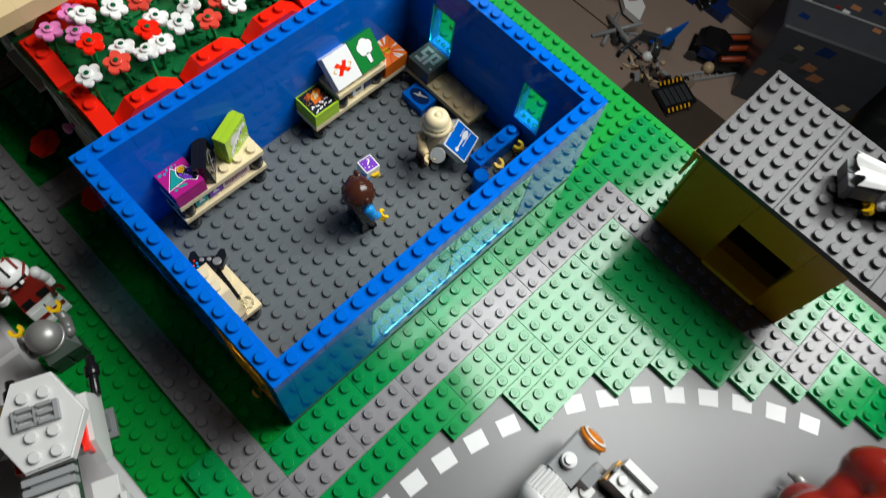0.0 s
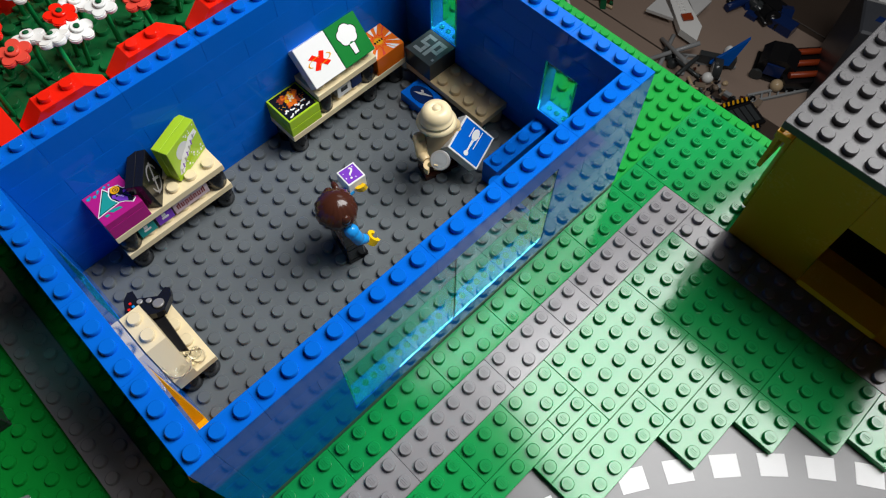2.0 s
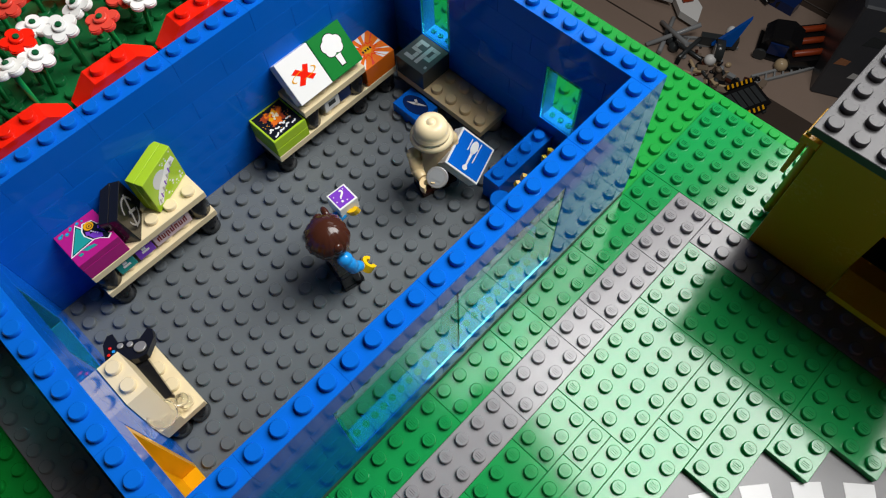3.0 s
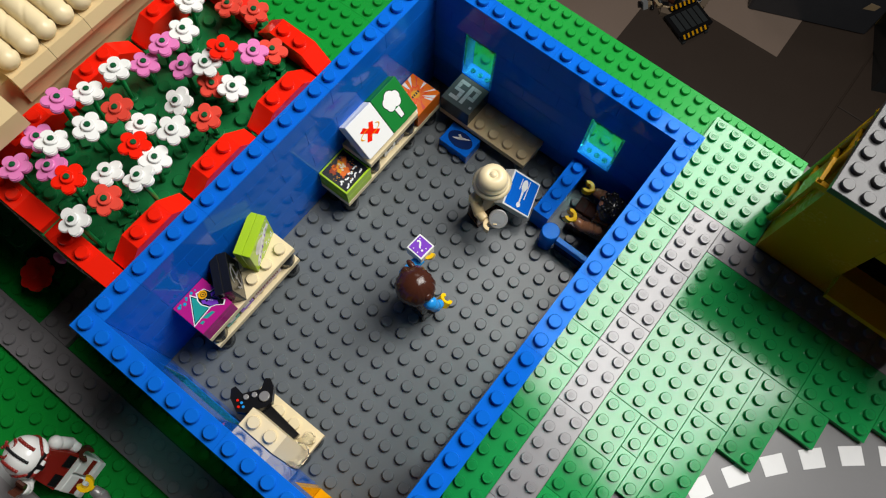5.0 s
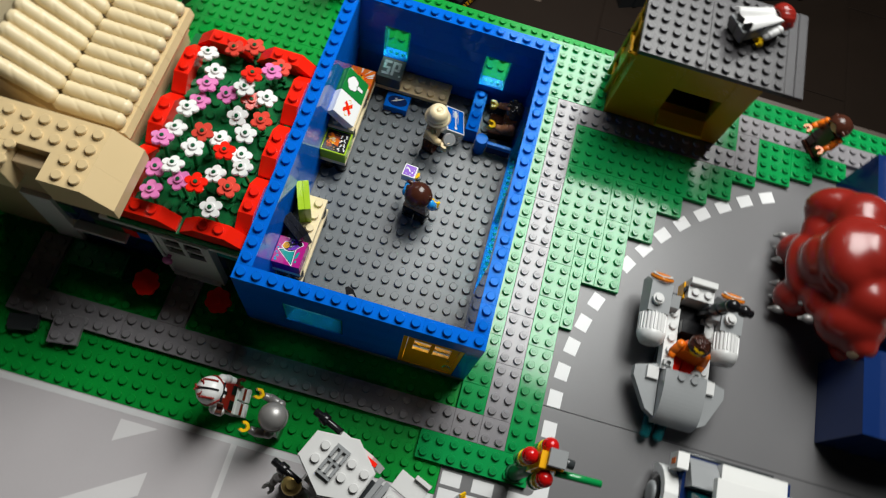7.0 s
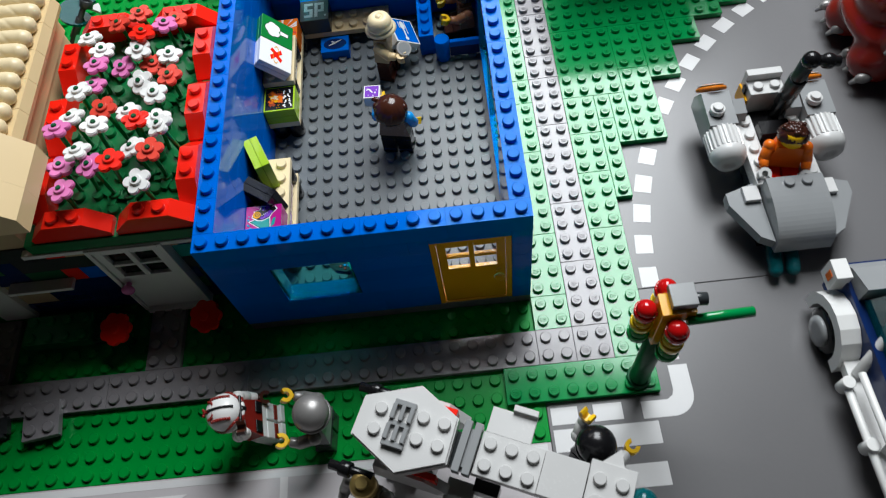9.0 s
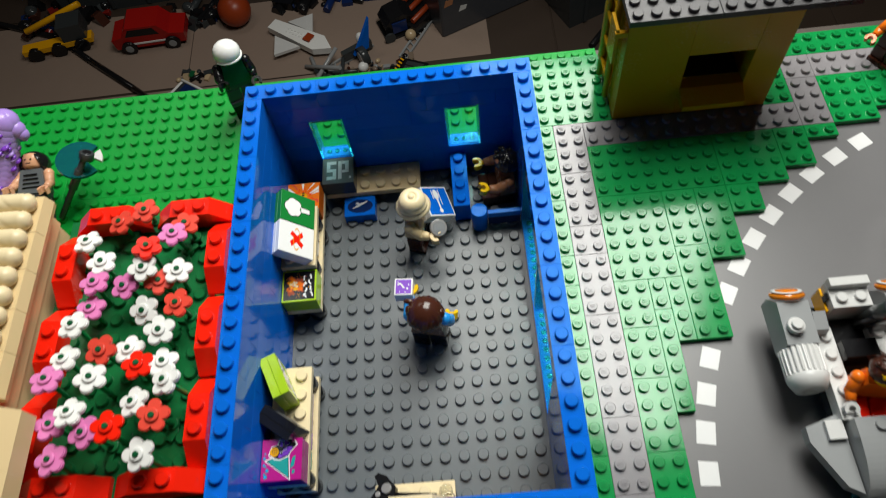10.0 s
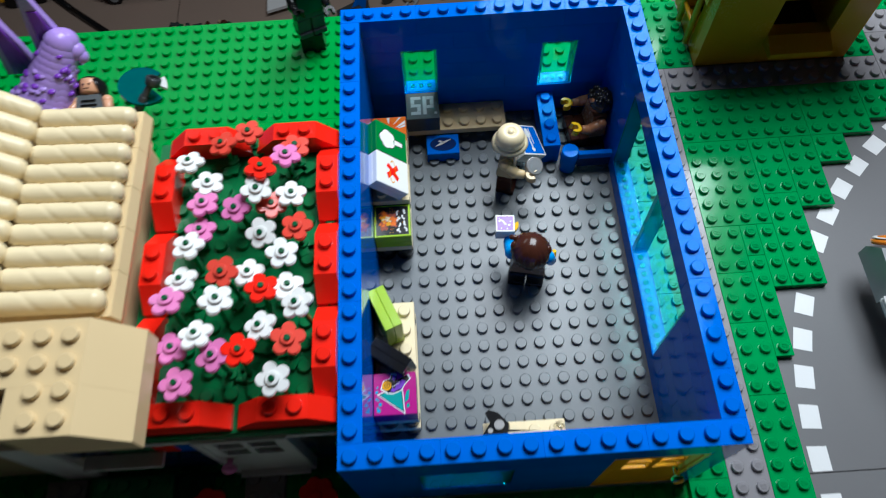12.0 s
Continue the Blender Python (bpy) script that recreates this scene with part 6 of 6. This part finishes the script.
toy_car(-66, 138, 3, plastic("car_red_plastic", (0.34, 0.008, 0.006), 0.2), "red toy car standing on the floor")
t = thing("toy_crane", (-91, 139, G), 10, "yellow toy crane truck on the floor", "toy vehicle")
part("deck", Build(YELLOW).box(-9, 9, -3, 0, 2.0, 3.4), t)
part("boom", Build(YELLOW).rod((-8, 4, 4), (8, 5, 8), 0.8), t, "yellow boom")
part("cab", Build(CHAR).box(2, 8, -2.8, 2.8, 3.41, 8.0), t, "dark cab")
for wx in (-6, 0, 6):
    part("wheel", Build(BLACK).rod((wx, -3.6, 1.9), (wx, -2.4, 1.9), 1.9, 0, 20), t, "black tyre")
t = thing("toy_loader", (-11, 122, G), 30, "toy rover with a large grey wheel and blue fin", "toy vehicle")
part("wheel", Build(CHAR).rod((-0.9, 0, 2.4), (0.9, 0, 2.4), 2.4, 0, 28), t, "dark tyre")
part("rim", Build(PALE).rod((-1.0, 0, 2.4), (1.0, 0, 2.4), 1.4, 0, 20), t, "pale rim")
part("fin", Build(BLUE).prism([(-1.5, 2), (2.6, 2.5), (4.2, 11)], "y", 1.5, 2.4), t, "blue pointed fin")
part("engine", Build(WHITE).ball(1.6, 3.2, 4.6, 1.1, 1.4, 1.8), t, "white engine")
part("fuel_tank", Build(WHITE).ball(-1.4, -2.2, 1.5, 1.3, 1.2, 1.3), t, "white round tank")
part("frame", Build(CHAR).box(-4, 4, 2.5, 4, 0.8, 3.2).rod((-4, 3, 2), (-8, -3, 1.4), 0.5).rod((-3, -2, 1), (-9, 2, 1), 0.4), t, "dark frame")
for k, (x, y, yaw) in enumerate(((-2.8, 118.2, 64), (3.1, 113.7, 67))):
    t = thing("striped_barrier", (x, y, G), yaw, "black and yellow striped toy barrier on the floor", "barrier", "barriers")
    part("beam", Build(BLACK).box(-3.4, 3.4, -0.5, 0.5, 0.6, 1.4), t)
    for j in range(6):
        part("stripe", Build(YELLOW).prism([(-3.2 + 1.1 * j, -0.51), (-2.75 + 1.1 * j, -0.51), (-2.35 + 1.1 * j, 0.51), (-2.8 + 1.1 * j, 0.51)], "z", 1.4, 1.43), t, "yellow stripe")
    for dx in (-3, 3):
        part("foot", Build(CHAR).box(dx - 0.4, dx + 0.4, -0.8, 0.8, 0, 0.6), t)
t = thing("toy_trailer", (0.2, 116.0, G), 66, "flat black toy trailer bed between striped barriers", "toy vehicle")
part("bed", Build(BLACK).box(-4.4, 4.4, -3.0, 3.0, 0.5, 1.1), t)
for wx in (-3.2, 3.2):
    for wy in (-2.6, 2.6):
        part("wheel", Build(CHAR).rod((wx, wy - 0.3, 0.5), (wx, wy + 0.3, 0.5), 0.5, 0, 16), t, "dark wheel")
for k in range(5):
    part("bed_tile", Build(CHAR).box(-3.6 + 1.5 * k, -2.4 + 1.5 * k, -2.2, 2.2, 1.11, 1.25), t, "dark grey tile")
t = thing("toy_crate", (-2.5, 133, G), 20, "near-black toy engine block on the floor", "toy")
part("box", Build(BLACK).prism([(-3.6, 0.8), (3.6, 0.8), (3.9, 4.6), (1.2, 6.2), (-2.4, 5.6), (-3.9, 3.6)], "y", -3, 3), t)
part("base", Build(BLACK).box(-4.4, 4.4, -3.8, 3.8, 0, 0.8), t)
part("panel", Build(NAVY).box(-2.2, 1.6, -3.4, -3.01, 1.6, 4.6), t, "dark blue panel")
for dx in (-3.4, 3.2):
    part("wheel", Build(CHAR).rod((dx, -4.4, 1.5), (dx, -3.82, 1.5), 1.4, 0, 20), t, "dark wheel")
t = thing("orange_rack", (3.5, 138, G), 50, "toy rack of orange rods on the floor", "toy")
part("bed", Build(BLACK).box(-8, 8, -5, 5, 0, 3), t, "black bed")
for j in range(3):
    part("rod", Build(DULLORANGE).rod((-7, -3.4 + 3.2 * j, 3.8), (6, -3.4 + 3.2 * j, 3.8), 0.7), t, "orange rod")
# a white ball in dark tan: the dim floor is put into its colour
part("ball", Build(DARKTAN).ball(-9.0, -4.0, 1.4, 1.4), t, "white ball dimmed to dark tan")
t = thing("toy_starship", (-27, 131, G), -35, "white toy starship with red panels on the floor", "toy vehicle")
part("hull", Build(WHITE).prism([(-9, -1.6), (6, -2.6), (10, 0), (6, 2.6), (-9, 1.6)], "z", 1.2, 3.0).studs(-4, -1, 8, 2, 3.0), t)
part("wing", Build(PALE).prism([(-6, 2.7), (2, 2.7), (-2, 8)], "z", 1.6, 2.4), t, "pale wing")
part("wing", Build(PALE).prism([(-6, -2.7), (2, -2.7), (-2, -8)], "z", 1.6, 2.4), t, "pale wing")
part("panel", Build(DULLORANGE).box(2.0, 4.0, -1.2, 1.2, 3.25, 3.6), t, "red panel")
part("foot", Build(CHAR).box(-4, 4, -1, 1, 0, 1.19), t)
t = thing("orange_ball", (-44, 141, G), 0, "dull orange rubber ball on the floor", "ball")
part("ball", Build(DULLORANGE).ball(0, 0, 4.2, 4.2, 4.2, 4.2, 0, 28, 18), t)
t = thing("white_toy_stand", (-21, 118.5, G), -40, "thin grey toy stand with crossed legs", "stand")
for a, bb in (((-6, 0, 0.6), (6, 1, 6)), ((0, -5, 0.5), (0, 6, 5)), ((-7, 3, 0.5), (3, -3, 1.0))):
    part("bar", Build(MID).rod(a, bb, 0.5), t, "grey bar")
for k in range(3):
    part("joint", Build(CHAR).ball(-2 + 2 * k, 0.5, 1.2, 1.2), t, "dark joint")
t = thing("printed_carton", (17, 141, G), 24, "printed carton on the floor, its pale blue dimmed", "carton")
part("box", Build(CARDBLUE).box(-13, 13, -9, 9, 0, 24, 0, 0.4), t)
part("flap_seam", Build(CARD).box(-12.9, 12.9, -0.25, 0.25, 24.0, 24.15, 0, 0.03), t, "grey closing seam")
prints = random.Random(21)
for k in range(16):
    x, y, s = prints.uniform(-11, 11), prints.uniform(-7.6, 7.6), prints.uniform(0.6, 1.7)
    part("print_patch", Build(prints.choice((CHAR, MAROON, NOUGAT, PALE, DARKTAN, NAVY))).flat([(x - s, y - s * 0.5), (x + s * 0.6, y - s * 0.7), (x + s, y + s * 0.4), (x - s * 0.4, y + s * 0.7)], 24.02), t, "printed picture patch")
for k in range(10):
    x, z, s = prints.uniform(-11, 11), prints.uniform(4, 21), prints.uniform(0.7, 2.0)
    part("print_patch", Build(prints.choice((CHAR, NOUGAT, PALE, DARKTAN, NAVY))).prism([(x - s, z - s * 0.6), (x + s * 0.7, z - s * 0.5), (x + s, z + s * 0.5), (x - s * 0.5, z + s * 0.8)], "y", -9.03, -8.98), t, "printed picture patch")
t = thing("ochre_carton", (40, 158, G), 24, "mottled ochre printed carton on the floor", "carton")
part("box", Build(OCHRE).box(-15, 15, -12, 12, 0, 30, 0, 0.5), t)
part("lid_edge", Build(DARKTAN).box(-15.2, 15.2, -12.2, -11.9, 27, 30.2, 0, 0.1), t, "tan lid edge")
for k in range(18):
    x, y, s = prints.uniform(-13, 13), prints.uniform(-10, 10), prints.uniform(0.6, 1.6)
    part("print_patch", Build(prints.choice((DARKTAN, GOLD, NOUGAT, BROWN, CREAM))).flat([(x - s, y - s * 0.5), (x + s * 0.6, y - s * 0.7), (x + s, y + s * 0.4), (x - s * 0.4, y + s * 0.7)], 30.02), t, "printed picture patch")
for x, y, yaw, w, d in ((-65, 108, 1, 55.5, 11.6), (-88, 134, 1, 32, 14), (-18, 134, 1, 37.8, 14)):
    solid("floor_panel", Build(BOARD).box(-w, w, -d, d, 0.0, 0.12, 0, 0.03), (x, y, G), yaw, "pale laminate board lying on the floor", "board", "floor boards")
for x, y, yaw in ((-27, 131, -35), (-15, 124, 35), (2, 128, 60)):
    t = thing("toy_truss", (x, y, G), yaw, "grey lattice toy girder lying on the floor", "toy girder", "girders")
    for yy in (-0.9, 0.9):
        part("rail", Build(MID).box(-7, 7, yy - 0.25, yy + 0.25, 0.2, 0.8), t)
    for k in range(7):
        part("strut", Build(MID).rod((-6.5 + 2 * k, -0.8, 0.5), (-5.5 + 2 * k, 0.8, 0.5), 0.22), t)
crate(62, 146, 24, CHAR, 30, 9, 26, "dark storage crate on the floor")
crate(-70, 160, 4, CHAR, 24, 8, 20, "dark storage crate on the floor")
crate(-40, 156, -8, NAVY, 14, 6, 14, "dark blue storage crate on the floor")
cable = Build(BLACK)
for p, q in (((-112, 150), (-93, 142)), ((-93, 142), (-82, 132)), ((-82, 132), (-69, 121)), ((-69, 121), (-50, 104))):
    cable.rod((*p, 0.8), (*q, 0.8), 0.8)
solid("black_cable", cable, (0, 0, G), 0, "thick black cable lying on the floor", "cable")
cable = Build(BLACK)
for p, q in (((44, 119), (52, 129)), ((52, 129), (64, 148)), ((64, 148), (74, 168))):
    cable.rod((*p, 0.8), (*q, 0.8), 0.8)
solid("black_cable", cable, (0, 0, G), 0, "black cable lying on the floor", "cable")


def pile(name, x, y, w, d, count, mats, biggest, label):
    t = thing(name, (x, y, G), 0, label, "toy pile", "toy piles")
    for k in range(count):
        s = rng2.uniform(0.35, 1.0) * biggest
        b = Build(rng2.choice(mats))
        if k % 4 == 0:
            b.rod((-s, 0, s * 0.4), (s, 0, s * 0.5), s * 0.35, 0, 12)
        elif k % 4 == 1:
            b.prism([(-s, 0), (s, 0), (s * 0.6, s * 0.9), (-s * 0.2, s * 1.2)], "y", -s * 0.5, s * 0.5)
        elif k % 4 == 2:
            b.ball(0, 0, s * 0.5, s * 0.7, s * 0.6, s * 0.5, 0, 12, 8)
        else:
            b.box(-s, s, -s * 0.6, s * 0.6, 0, s * 0.9)
        part("toy_piece", b, t, place=(rng2.uniform(-w, w), rng2.uniform(-d, d), 0), turned=(0, 0, rng2.uniform(0, 180)))


rng2 = random.Random(5)
pile("brown_toy_pile", -50, 123, 9, 1.8, 30, (BROWN, CHAR, DARKTAN, BLACK, GREEN_DARK), 1.4, "heap of small brown and dark toy parts")
pile("dark_toy_pile", -8, 117.5, 9, 5, 70, (CHAR, BLACK, BROWN, TAUPE, DARKTAN, BLACK, MID), 1.2, "heap of small dark and tan toy parts")
pile("black_toy_pile", -56, 145, 8, 4, 40, (BLACK, CHAR, NAVY, BLACK, BROWN), 3.0, "heap of large black and navy toy parts")
pile("mixed_toy_pile", -92, 150, 12, 5, 44, (BLACK, CHAR, BROWN, MAROON, BLACK, NAVY), 3.0, "heap of dark toy parts with dark red pieces")
pile("tool_pile", -20, 146, 14, 3, 30, (BLACK, CHAR, BLACK, NAVY), 3.2, "heap of large black toy parts")
t = thing("toy_boat", (-52, 114.5, G), -35, "white open toy boat with a dark inside", "toy boat")
part("hull", Build(WHITE).prism([(-6, 0), (6, 0), (7.4, 2.6), (-6.4, 2.6)], "y", -2.6, 2.6), t)
part("deck", Build(CHAR).box(-5.4, 5.6, -2.0, 2.0, 2.61, 2.9), t, "dark inside")
part("cabin", Build(NAVY).box(-3, 0.5, -1.2, 1.2, 2.91, 4.4), t, "dark blue cabin")
for y in (-2.4, 2.4):
    part("gunwale", Build(WHITE).rod((-6.2, y, 2.9), (7.0, y * 0.9, 2.9), 0.35), t, "white rim")
